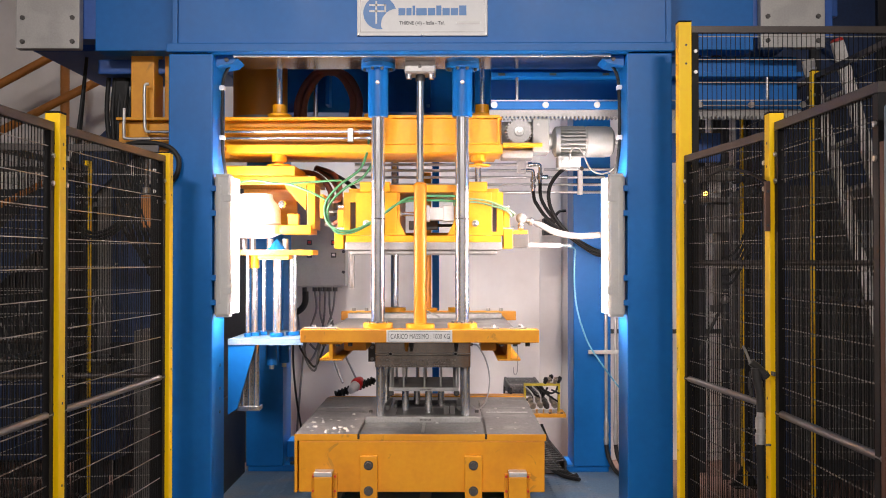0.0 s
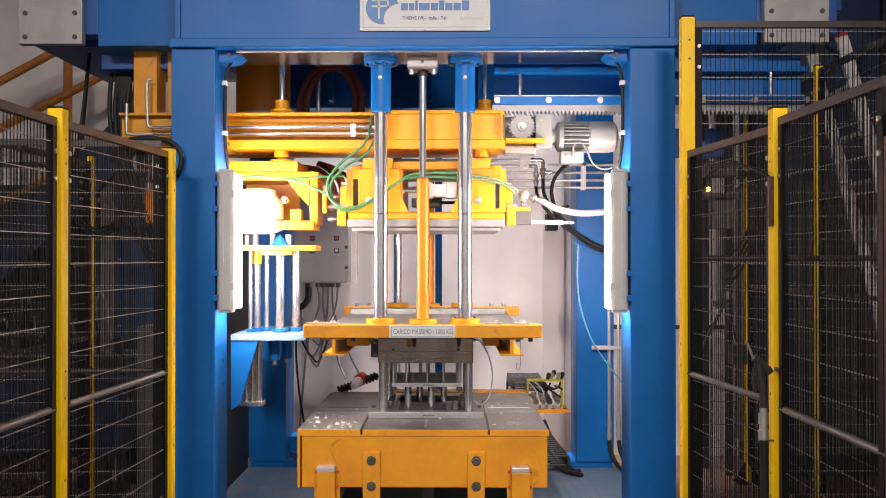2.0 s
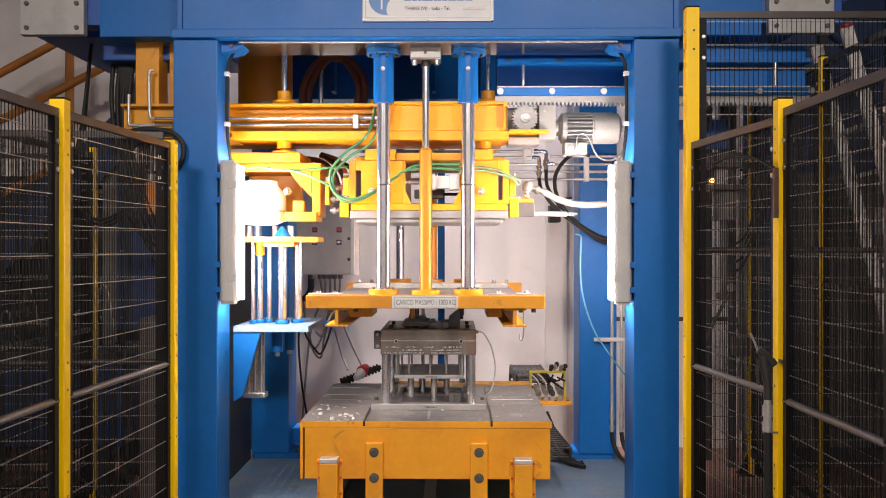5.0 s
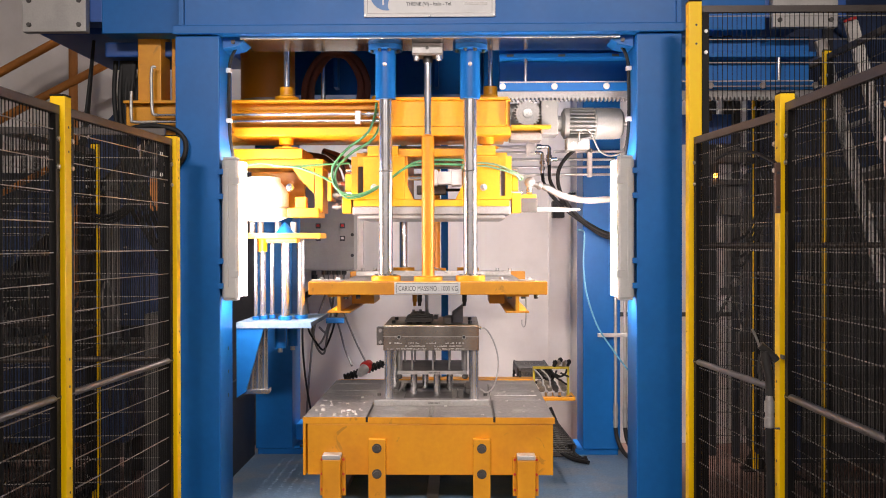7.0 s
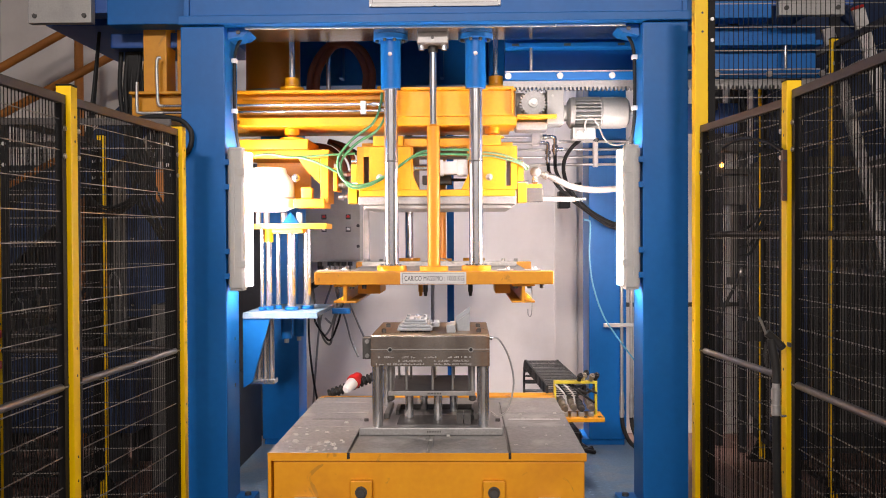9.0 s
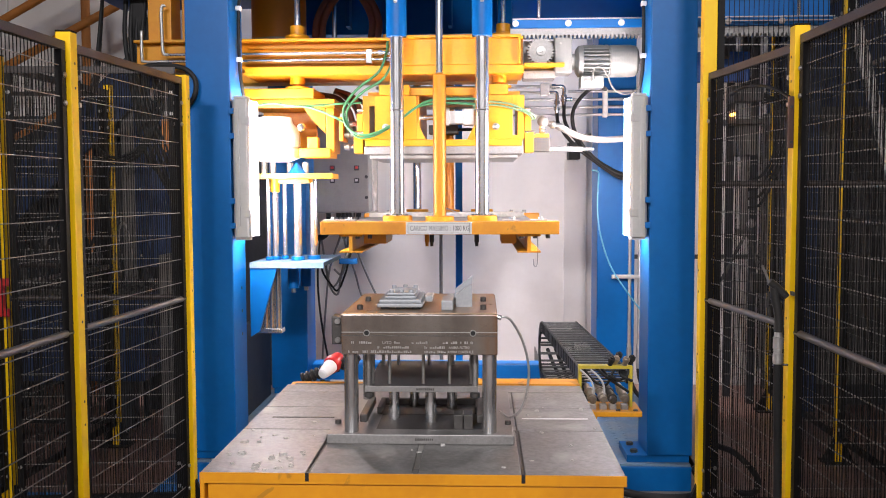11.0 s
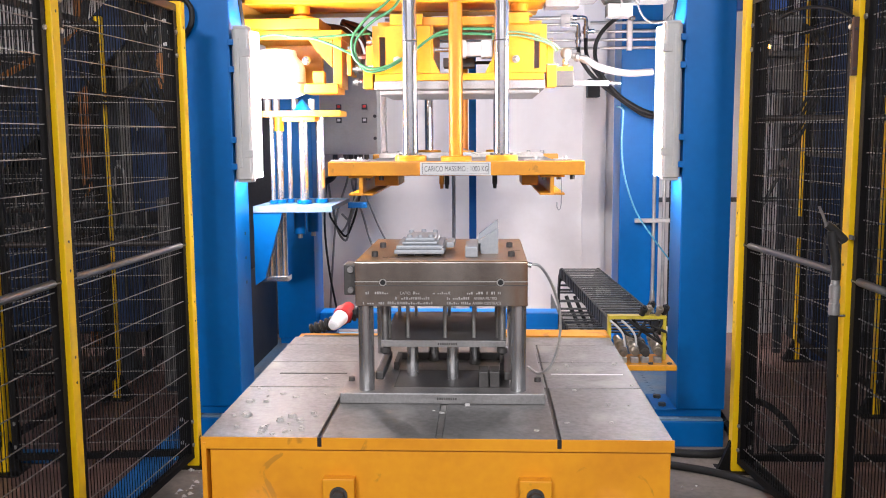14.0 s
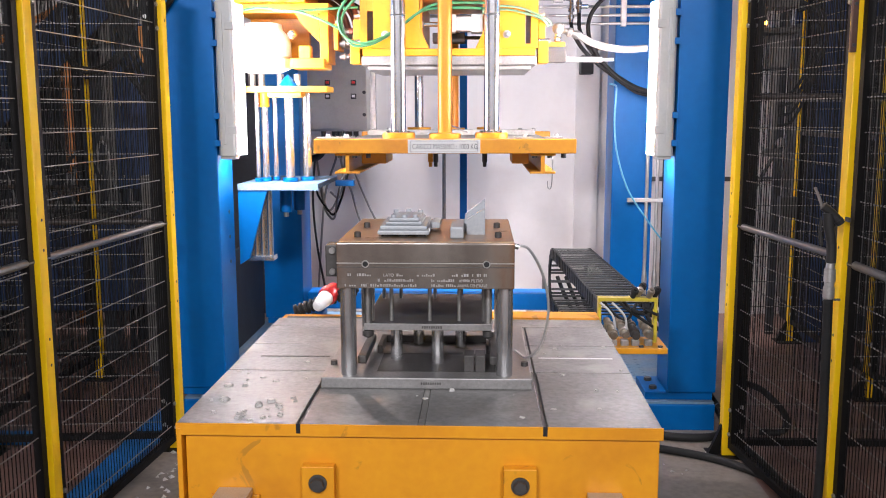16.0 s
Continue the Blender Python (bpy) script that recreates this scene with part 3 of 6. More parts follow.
part("terminal_box", B(0.685, 0.80, 0.385, 0.50, 1.915, 1.974, 0.006), MOTOR_GREY, motor)
for x in (0.715, 0.75):
    part("gland", C((x, 0.3845, 1.94), (x, 0.372, 1.94), 0.011, n=12), WHITE, motor)
part("motor_lead", H([(0.745, 0.36, 1.95), (0.74, 0.33, 1.99), (0.765, 0.32, 2.01), (0.80, 0.33, 1.985), (0.84, 0.36, 1.91), (0.90, 0.42, 1.885), (0.96, 0.44, 1.90), (1.0, 0.45, 1.95)], 0.0042), CABLE_GREY, car, "thin pale motor lead")
part("chain_tray", B(0.40, 0.56, 0.42, 0.55, 1.965, 2.005, 0.004), STEEL_GREY, car)

# ---- brown hoses over the carriage ----
def loose_hose(name, pts, r, mat, label, cat="hose", group="", n=8):
    ob = part(name, H(pts, r, n), mat)
    return tagged(ob, label, cat, group)


for d in (0.0, 0.035):
    loose_hose("brown_hose", [(-0.70 + d, 0.70, 2.18), (-0.69 + d, 0.70, 2.32), (-0.62 + d, 0.70, 2.44), (-0.53, 0.70 + d, 2.475), (-0.42 - d, 0.70, 2.44), (-0.36 - d, 0.70, 2.32), (-0.37 - d, 0.70, 2.18)], 0.02, BROWN_HOSE, "brown braided hose looped above the carriage", group="brown hoses")
loose_hose("brown_hose", [(-0.70, 0.75, 1.93), (-0.60, 0.75, 1.91), (-0.53, 0.72, 1.84), (-0.50, 0.70, 1.75)], 0.016, BROWN_HOSE, "brown braided hose bent down beside the ladle head", group="brown hoses")
loose_hose("black_hose", [(-0.62, 0.8, 1.95), (-0.48, 0.8, 1.90), (-0.38, 0.8, 1.82), (-0.36, 0.8, 1.72), (-0.42, 0.8, 1.64)], 0.013, RUBBER, "black rubber hose sagging under the carriage", group="black hoses")


# ---- upper mould, which rises at the start ----
mold = thing("upper_mould", (0, 0.6, 1.5), "yellow mould head with grey heated plate, held above the press", "mould")
MX0, MX1, MY0, MY1 = -0.405, 0.403, 0.36, 1.02
part("heated_plate", B(MX0 + 0.005, MX1 - 0.005, MY0, MY1, 1.492, 1.533, 0.006), STEEL_GREY, mold, "grey steel heated plate")
part("plate_lip", B(MX0 + 0.03, MX1 - 0.03, MY0 + 0.02, MY1 - 0.02, 1.470, 1.4915, 0.006), STEEL, mold)
part("bottom_frame", B(MX0 + 0.01, MX1 - 0.01, MY0 + 0.004, MY1, 1.534, 1.566, 0.003), YELLOW, mold)
for s in (-1, 1):
    xo, xi = (MX0, -0.135) if s < 0 else (MX1, 0.165)
    a, b = sorted((xo, xi))
    # cheek with a tall slit
    sl = (-0.372, -0.345) if s < 0 else (0.345, 0.370)
    bm = bmesh.new()
    box(bm, a, sl[0], MY0, MY0 + 0.03, 1.567, 1.785, 0.002)
    box(bm, sl[1], b, MY0, MY0 + 0.03, 1.567, 1.785, 0.002)
    box(bm, sl[0], sl[1], MY0, MY0 + 0.03, 1.735, 1.785)
    box(bm, sl[0], sl[1], MY0, MY0 + 0.03, 1.567, 1.585)
    ck = part("cheek", bm, YELLOW, mold)
    bm = bmesh.new()
    tri = [(xi, 1.567), (xi - s * 0.045, 1.567), (xi, 1.66)]
    prism(bm, tri, "y", MY0 + 0.002, MY0 + 0.028)
    part("web_corner", bm, YELLOW, mold)
    part("side_wall", B(*sorted((xo, xo - s * 0.022)), MY0 + 0.031, MY1, 1.567, 1.785, 0.002), YELLOW, mold)
    part("inner_wall", B(*sorted((xi, xi - s * 0.012)), MY0 + 0.031, MY1, 1.567, 1.80, 0.002), ORANGE, mold)
    part("cheek_bolt", turned(bmesh.new(), ((-0.29 if s < 0 else 0.262), MY0, 1.628), (0, -1, 0), [(0, .018), (.004, .018), (.005, .012), (.03, .012), (.034, .006)], 16), STEEL, ck)
    part("top_block", B(*sorted((s * 0.322, s * 0.17)), MY0 - 0.012, MY0 + 0.05, 1.787, 1.838, 0.003), YELLOW, mold)
    # side clamps
    xs = xo + s * 0.003
    br = part("side_clamp", B(*sorted((xs, xs + s * 0.045)), MY0 + 0.01, MY0 + 0.13, 1.50, 1.60, 0.003), YELLOW, mold)
    part("clamp_block", B(*sorted((xs, xs + s * 0.032)), MY0 + 0.03, MY0 + 0.12, 1.61, 1.70, 0.004), ORANGE, br)
    part("clamp_stud", C((xs, MY0 + 0.04, 1.60), (xs + s * 0.055, MY0 + 0.04, 1.60), 0.013, n=14), CHROME, br)
    part("clamp_stud", C((xs, MY0 + 0.05, 1.715), (xs + s * 0.03, MY0 + 0.05, 1.715), 0.011, n=14), CHROME, br)
part("top_beam", B(-0.17, 0.17, MY0 + 0.01, MY0 + 0.05, 1.787, 1.825, 0.003), YELLOW, mold)
part("top_plate", B(MX0 + 0.02, MX1 - 0.02, MY0 + 0.052, MY1, 1.786, 1.808, 0.003), YELLOW, mold)
part("back_wall", B(-0.13, 0.16, MY1 - 0.03, MY1, 1.567, 1.60, 0.002), ORANGE, mold)
# ejector cylinder between the cheeks
cy = part("ram_body", B(0.02, 0.135, MY0 + 0.02, MY0 + 0.09, 1.645, 1.71, 0.004), ALU, mold, "aluminium air ram")
part("ram_head", B(0.10, 0.155, MY0 + 0.01, MY0 + 0.10, 1.638, 1.72, 0.004), ALU, cy)
part("ram_head", B(0.0, 0.03, MY0 + 0.01, MY0 + 0.10, 1.638, 1.72, 0.004), ALU, cy)
part("ram_rod", C((-0.13, MY0 + 0.055, 1.678), (0.0, MY0 + 0.055, 1.678), 0.011, n=16), CHROME, cy)
part("rod_eye", turned(bmesh.new(), (-0.18, MY0 + 0.055, 1.678), (1, 0, 0), [(0, .016), (.01, .024), (.04, .024), (.055, .016), (.065, .012)], 16), STEEL, cy)
part("dark_slider", B(-0.08, 0.07, MY0 + 0.10, MY0 + 0.20, 1.60, 1.645, 0.004), STEEL_DARK, mold)
part("dark_rod", C((0.06, MY0 + 0.12, 1.622), (0.15, MY0 + 0.12, 1.622), 0.008, n=12), RUBBER, mold)
for x in (0.28, -0.25):
    part("lift_rod", C((x, 0.50, 1.809), (x, 0.50, 1.99), 0.016), CHROME, mold)
# right-hand valve block with ball joint
vb = part("valve_block", B(0.452, 0.535, 0.40, 0.48, 1.505, 1.575, 0.003), STEEL_DARK, mold, "steel valve block")
part("copper_cap", B(0.452, 0.53, 0.405, 0.475, 1.576, 1.595, 0.002), ORANGE, vb)
part("stem", turned(bmesh.new(), (0.497, 0.43, 1.596), (0, 0, 1), [(0, .012), (.01, .018), (.014, .012), (.022, .018), (.028, .012), (.04, .012)], 16), CHROME, vb)
bm = bmesh.new()
bmesh.ops.create_uvsphere(bm, u_segments=20, v_segments=12, radius=0.028)
for f in bm.faces:
    f.smooth = True
bmesh.ops.translate(bm, verts=bm.verts, vec=(0.50, 0.43, 1.657))
part("ball_joint", bm, WHITE_HOSE, vb, "pale ball joint")
part("joint_neck", turned(bmesh.new(), (0.525, 0.43, 1.648), (0.9, 0, -0.28), [(0, .014), (.015, .016), (.02, .022), (.035, .022), (.04, .014), (.065, .020), (.08, .016)], 16), STEEL, vb)
part("pale_hose", H([(0.59, 0.43, 1.628), (0.66, 0.44, 1.592), (0.74, 0.46, 1.572), (0.82, 0.50, 1.567), (0.92, 0.54, 1.575)], 0.017, 12), WHITE_HOSE, vb, "pale braided hose")
part("side_tube", C((0.536, 0.43, 1.52), (0.70, 0.43, 1.517), 0.013, n=14), ALU, vb)
part("side_tube_tip", C((0.70, 0.43, 1.517), (0.755, 0.43, 1.516), 0.009, n=14), CHROME, vb)
# green hoses carried by the mould
for k, pts in enumerate((
    [(0.16, 0.345, 1.765), (0.0, 0.34, 1.765), (-0.10, 0.335, 1.745), (-0.22, 0.325, 1.66), (-0.33, 0.315, 1.60), (-0.42, 0.31, 1.59), (-0.485, 0.31, 1.64), (-0.49, 0.31, 1.73), (-0.42, 0.32, 1.82), (-0.32, 0.33, 1.90), (-0.285, 0.37, 2.0), (-0.28, 0.39, 2.06)],
    [(0.16, 0.35, 1.74), (0.02, 0.345, 1.745), (-0.12, 0.34, 1.73), (-0.24, 0.33, 1.645), (-0.34, 0.32, 1.587), (-0.425, 0.315, 1.577), (-0.472, 0.315, 1.63), (-0.475, 0.315, 1.715), (-0.40, 0.325, 1.80), (-0.30, 0.335, 1.865), (-0.25, 0.375, 1.97), (-0.24, 0.39, 2.05)],
    [(0.15, 0.345, 1.73), (0.22, 0.34, 1.75), (0.32, 0.335, 1.74), (0.40, 0.34, 1.71), (0.455, 0.36, 1.68), (0.45, 0.38, 1.665)],
    [(0.15, 0.35, 1.72), (0.25, 0.345, 1.735), (0.35, 0.34, 1.715), (0.42, 0.345, 1.69), (0.445, 0.365, 1.665)],
)):
    part("green_hose", H(pts, 0.0068 if k < 2 else 0.0055), GREEN if k < 2 else material("pale_green_hose", (0.16, 0.27, 0.15), 0.5), mold, "green air hose")

# ---- ladle station on the left column side ----
lad = thing("ladle_station", (-0.85, 0.5, 1.0), "yellow ladle head over a blue shelf, with crucible and posts", "casting station")
part("head_plate", B(-1.03, -0.66, 0.40, 0.85, 1.875, 1.925, 0.004), YELLOW, lad)
part("head_under", B(-1.0, -0.56, 0.44, 0.80, 1.83, 1.874, 0.003), YELLOW, lad)
part("back_cheek", B(-0.99, -0.70, 0.70, 0.74, 1.60, 1.829, 0.003), YELLOW, lad)
part("side_arm", B(-0.60, -0.56, 0.42, 0.62, 1.60, 1.829, 0.003), YELLOW, lad)
bm = bmesh.new()
prism(bm, [(-0.72, 1.829), (-0.61, 1.829), (-0.61, 1.70), (-0.66, 1.75), (-0.70, 1.80)], "y", 0.45, 0.48)
part("web_plate", bm, ORANGE, lad)
part("foot_block", B(-0.735, -0.575, 0.38, 0.60, 1.575, 1.62, 0.004), YELLOW, lad)
part("foot_upright", B(-0.70, -0.645, 0.42, 0.48, 1.621, 1.68, 0.004), YELLOW, lad)
part("flange_ring", turned(bmesh.new(), (-0.545, 0.55, 1.72), (1, 0, 0), [(0, .04), (.01, .055), (.03, .055), (.032, .035), (.05, .035), (.052, .048), (.07, .048)], 20), STEEL_GREY, lad)
part("crucible", turned(bmesh.new(), (-0.87, 0.45, 1.555), (0, 0, 1), [(0, .075), (.01, .10), (.02, .125), (.05, .128), (.14, .128), (.17, .115), (.20, .09), (.225, .085), (.228, .07)], 32), CRUST, lad, "pale coated crucible")
part("pivot_knob", turned(bmesh.new(), (-0.715, 0.36, 1.725), (0, -1, 0), [(0, .02), (.01, .022), (.025, .016), (.03, .008)], 16), CHROME, lad)
part("rim_band", C((-0.87, 0.45, 1.62), (-0.87, 0.45, 1.63), 0.131, n=32), STEEL, lad)
lp = part("lift_plate", B(-0.965, -0.565, 0.38, 0.58, 1.468, 1.494, 0.003), YELLOW, lad)
part("plate_lug", B(-0.85, -0.69, 0.40, 0.56, 1.445, 1.467, 0.003), YELLOW, lp)
for x in (-0.935, -0.89, -0.80, -0.72):
    part("spacer", C((x, 0.47, 1.495), (x, 0.47, 1.552), 0.017, n=16), STEEL, lp)
bm = bmesh.new()
cone(bm, (-0.76, 0.45, 1.495), (-0.76, 0.45, 1.55), 0.05, 0.004, 12)
part("blue_cone", bm, BLUE, lp)
for x, y, r in ((-0.905, 0.42, 0.010), (-0.88, 0.47, 0.016), (-0.842, 0.52, 0.011), (-0.757, 0.44, 0.021), (-0.69, 0.52, 0.021)):
    post = part("guide_post", C((x, y, 1.062), (x, y, 1.467), r), CHROME, lad)
    part("post_collar", C((x, y, 1.05), (x, y, 1.068), r * 1.7), BLUE, post)
part("yellow_collar", C((-0.88, 0.47, 1.40), (-0.88, 0.47, 1.467), 0.024), YELLOW, lad)
# The shelf's pale colour holds the whitening from the column lamp.
sh = part("shelf", B(-0.975, -0.60, 0.30, 0.86, 1.025, 1.048, 0.003), BLUE_PALE, lad, "blue steel shelf")
part("shelf_edge", B(-0.975, -0.60, 0.292, 0.2995, 1.018, 1.049, 0.002), BLUE_PALE, sh)
bm = bmesh.new()
prism(bm, [(-0.976, 1.017), (-0.84, 1.017), (-0.865, 0.93), (-0.93, 0.70), (-0.976, 0.67)], "y", 0.30, 0.322)
part("shelf_bracket", bm, BLUE, lad)
bm = bmesh.new()
for k in range(4):
    x = -0.955 + 0.032 * k
    cone(bm, (x, 0.41, 0.70), (x, 0.41, 1.016), 0.017, n=12)
box(bm, -0.985, -0.835, 0.38, 0.46, 0.675, 0.70, 0.003)
part("lift_cylinder", bm, BRIGHT_STEEL, lad, "bright profiled air cylinder")
for x, y in ((-0.80, 0.52), (-0.753, 0.62)):
    p = part("shock_absorber", C((x, y, 0.895), (x, y, 1.017), 0.028), BLUE, lad)
    part("tip", C((x, y, 0.872), (x, y, 0.895), 0.012, n=12), STEEL, p)
for k in range(2):
    d = 0.022 * k
    part("drooping_cable", H([(-0.68 + d, 0.84, 1.024), (-0.715 + d, 0.92, 0.985), (-0.720 + d, 0.95, 0.94), (-0.676, 0.95, 0.871 - d), (-0.635, 0.95, 0.835 - d), (-0.592 - d, 0.95, 0.926), (-0.562 - d, 0.95, 1.036), (-0.54, 0.98, 1.10)], 0.006, 8), CABLE_GREY if k else RUBBER, lad)
part("sensor_arm", B(-0.599, -0.50, 0.78, 0.83, 1.00, 1.03, 0.003), BLUE, lad)
part("green_hose", H([(-0.98, 0.37, 1.83), (-0.86, 0.35, 1.845), (-0.74, 0.35, 1.83), (-0.62, 0.36, 1.835), (-0.50, 0.38, 1.845), (-0.42, 0.40, 1.85)], 0.006), GREEN, lad)
part("green_hose", H([(-0.80, 0.36, 1.835), (-0.68, 0.35, 1.825), (-0.58, 0.35, 1.79), (-0.50, 0.36, 1.75)], 0.0065), GREEN, lad)

part("hose_bracket", B(-0.535, -0.515, 0.42, 0.60, 1.66, 1.78, 0.003), ORANGE, lad)
for z in (1.63, 1.69, 1.745):
    part("brass_fitting", turned(bmesh.new(), (-0.514, 0.46, z), (1, 0, 0), [(0, .012), (.012, .012), (.013, .018), (.028, .018), (.029, .010), (.045, .010)], 12), STEEL, lad)
for k in range(3):
    part("brown_hose", H([(-0.47, 0.46, 1.63 + 0.058 * k), (-0.44, 0.47, 1.66 + 0.05 * k), (-0.45, 0.55, 1.78 + 0.03 * k), (-0.50, 0.66, 1.87 + 0.02 * k), (-0.60, 0.74, 1.95)], 0.013, 10), BROWN_HOSE if k != 1 else RUBBER, lad)

# ---- lift columns of the platen, fixed to the cross beam ----
for x in (-0.217, 0.193):
    sl = thing("guide_sleeve", (x, 0.185, 2.14), "blue flanged guide sleeve bolted under the cross beam", "guide sleeve", "guide sleeves")
    part("sleeve_body", C((x, 0.185, 2.14), (x, 0.185, 2.372), 0.049, n=32), BLUE, sl)
    part("sleeve_flange", C((x, 0.185, 2.3725), (x, 0.185, 2.397), 0.083, n=32), BLUE, sl)
    for a in (200, 250, 290, 340):
        part("flange_bolt", hexbolt((x + 0.068 * math.cos(radians(a)), 0.185 + 0.068 * math.sin(radians(a)), 2.372), (0, 0, -1), 0.009, 0.012), STEEL_DARK, sl)
    part("grease_nipple", turned(bmesh.new(), (x, 0.137, 2.30), (0, -1, 0), [(0, .010), (.004, .010), (.005, .005), (.010, .004)], 12), STEEL, sl)
cl = thing("ram_clevis", (-0.012, 0.185, 2.34), "grey steel clevis block under the cross beam", "bracket")
part("block", B(-0.085, 0.062, 0.11, 0.25, 2.345, 2.397, 0.004), STEEL_GREY, cl)
part("pin", hexbolt((-0.012, 0.1095, 2.372), (0, -1, 0), 0.009, 0.006), STEEL_DARK, cl)
for x in (-0.066, 0.043):
    part("clevis_bolt", C((x, 0.15, 2.318), (x, 0.15, 2.3445), 0.014, n=12), CHROME, cl)
part("nut", C((-0.012, 0.185, 2.315), (-0.012, 0.185, 2.3445), 0.024, n=6), STEEL_DARK, cl)
part("ram_rod", C((-0.012, 0.185, 1.70), (-0.012, 0.185, 2.316), 0.018), CHROME, cl, "polished piston rod")
for x in (-0.217, 0.193, -0.012):
    t = thing("rear_guide_sleeve", (x, 1.56, 2.20), "blue guide sleeve under the rear cross beam", "guide sleeve", "rear guide sleeves")
    part("sleeve_body", C((x, 1.56, 2.15), (x, 1.56, 2.369), 0.047), BLUE, t)

# ---- moving platen ----
plat = thing("platen", (0, 0.8, 1.05), "yellow press platen hung on polished guide rods", "platen")
part("front_bar", B(-0.578, 0.556, 0.078, 0.165, 1.050, 1.112, 0.004), ORANGE, plat)
part("rear_bar", B(-0.56, 0.556, 1.56, 1.64, 1.058, 1.115, 0.004), ORANGE, plat)
part("clamp_plate", B(-0.46, 0.45, 0.166, 1.559, 1.075, 1.108, 0.003), TABLE_STEEL, plat, "dusty steel clamp plate")
part("spacer_bar", B(-0.45, 0.43, 0.95, 1.05, 1.1085, 1.136, 0.003), TABLE_STEEL, plat, "pale steel spacer bar")
part("die_upper_plate", B(-0.27, 0.25, 0.42, 1.10, 1.035, 1.0745, 0.003), STEEL_GREY, plat)
for s in (-1, 1):
    x = -0.435 if s < 0 else 0.415
    bm = bmesh.new()
    box(bm, x - 0.055, x + 0.055, 0.10, 1.60, 0.962, 0.971, 0.002)
    box(bm, x - 0.008, x + 0.008, 0.10, 1.60, 0.971, 1.040, 0)
    box(bm, x - 0.055, x + 0.055, 0.10, 1.60, 1.040, 1.049, 0.002)
    part("i_beam", bm, YELLOW, plat)
    for dx in (-0.035, 0.03, 0.09):
        part("bar_bolt", hexbolt((x + dx, 0.12, 1.0495), (0, 0, -1), 0.012, 0.02), STEEL_DARK, plat)
    bm = B(x + s * -0.16, x + s * -0.05, 0.2, 0.5, 1.0, 1.048, 0.004) if s < 0 else B(x - 0.13, x - 0.056, 0.2, 0.5, 1.0, 1.048, 0.004)
    part("side_block", bm, ORANGE, plat)
for x, r0, nm in ((-0.217, 0.0335, "guide_rod"), (0.193, 0.0335, "guide_rod")):
    rod = part(nm, C((x, 0.185, 1.113), (x, 0.185, 2.30), r0, n=32), CHROME, plat, "thick polished guide rod")
    part("rod_joint", C((x, 0.185, 1.640), (x, 0.185, 1.646), r0 + 0.0006, n=32), STEEL_DARK, rod)
    part("rod_flange", turned(bmesh.new(), (x, 0.19, 1.113), (0, 0, 1), [(0, .072), (.022, .072), (.025, .068), (.026, .036)], 32), YELLOW, plat)
    for a in (215, 270, 325):
        part("flange_screw", C((x + 0.055 * math.cos(radians(a)), 0.19 + 0.055 * math.sin(radians(a)), 1.1385), (x + 0.055 * math.cos(radians(a)), 0.19 + 0.055 * math.sin(radians(a)), 1.147), 0.008, n=10), STEEL_DARK, plat)
cyl = part("ram_cylinder", C((-0.012, 0.185, 1.135), (-0.012, 0.185, 1.806), 0.031, n=32), TUBE_ORANGE, plat, "orange hydraulic ram cylinder")
part("ram_cap", turned(bmesh.new(), (-0.012, 0.185, 1.807), (0, 0, 1), [(0, .031), (.006, .029), (.014, .018)]), TUBE_ORANGE, cyl)
part("ram_flange", turned(bmesh.new(), (-0.012, 0.185, 1.113), (0, 0, 1), [(0, .070), (.019, .070), (.0215, .066)], 32), YELLOW, plat)
for x in (-0.217, 0.193):
    part("rear_rod", C((x, 1.56, 1.116), (x, 1.56, 2.30), 0.026, n=24), CHROME, plat)
    part("rear_rod_flange", turned(bmesh.new(), (x, 1.56, 1.116), (0, 0, 1), [(0, .07), (.024, .07), (.026, .04)]), YELLOW, plat)
part("rear_ram", C((-0.012, 1.56, 1.116), (-0.012, 1.56, 2.0), 0.028), TUBE_ORANGE, plat)
part("rear_ram_flange", turned(bmesh.new(), (-0.012, 1.56, 1.116), (0, 0, 1), [(0, .066), (.02, .066), (.022, .04)]), YELLOW, plat)
for x, m in ((-0.09, ORANGE), (-0.065, STEEL_DARK), (0.165, STEEL_DARK)):
    part("guide_pin", turned(bmesh.new(), (x, 0.44, 1.0345), (0, 0, -1), [(0, .012), (.04, .012), (.042, .009), (.062, .008)], 14), m, plat)
for i, x in enumerate((-0.52, -0.44, 0.34, 0.47)):
    part("strap_clamp", B(x - 0.05, x + 0.03, 0.10, 0.145, 1.1125, 1.121, 0.002), STEEL, plat)
    part("clamp_nut", hexbolt((x, 0.12, 1.1215), (0, 0, 1), 0.011, 0.010), STEEL, plat)
for i, x in enumerate((-0.48, -0.40, 0.38, 0.46)):
    part("rear_clamp", hexbolt((x, 1.58, 1.1155), (0, 0, 1), 0.013, 0.02), STEEL, plat)
lbl = part("load_sign", B(-0.168, 0.144, 0.0705, 0.0775, 1.052, 1.110, 0.001), PLATE_WHITE, plat, "white load limit sign")
bm = bmesh.new()
for x0, x1, z0, z1 in ((-0.158, 0.134, 1.057, 1.0585), (-0.158, 0.134, 1.1035, 1.105), (-0.158, -0.1565, 1.0585, 1.1035), (0.1325, 0.134, 1.0585, 1.1035)):
    box(bm, x0, x1, 0.0696, 0.071, z0, z1)
part("sign_border", bm, INK, lbl)
letters("sign_lettering", "CARICO MASSIMO : 1000 KG", 0.034, -0.149, 0.0702, 1.069, INK, lbl, 1.03, 0.635, 0.0)
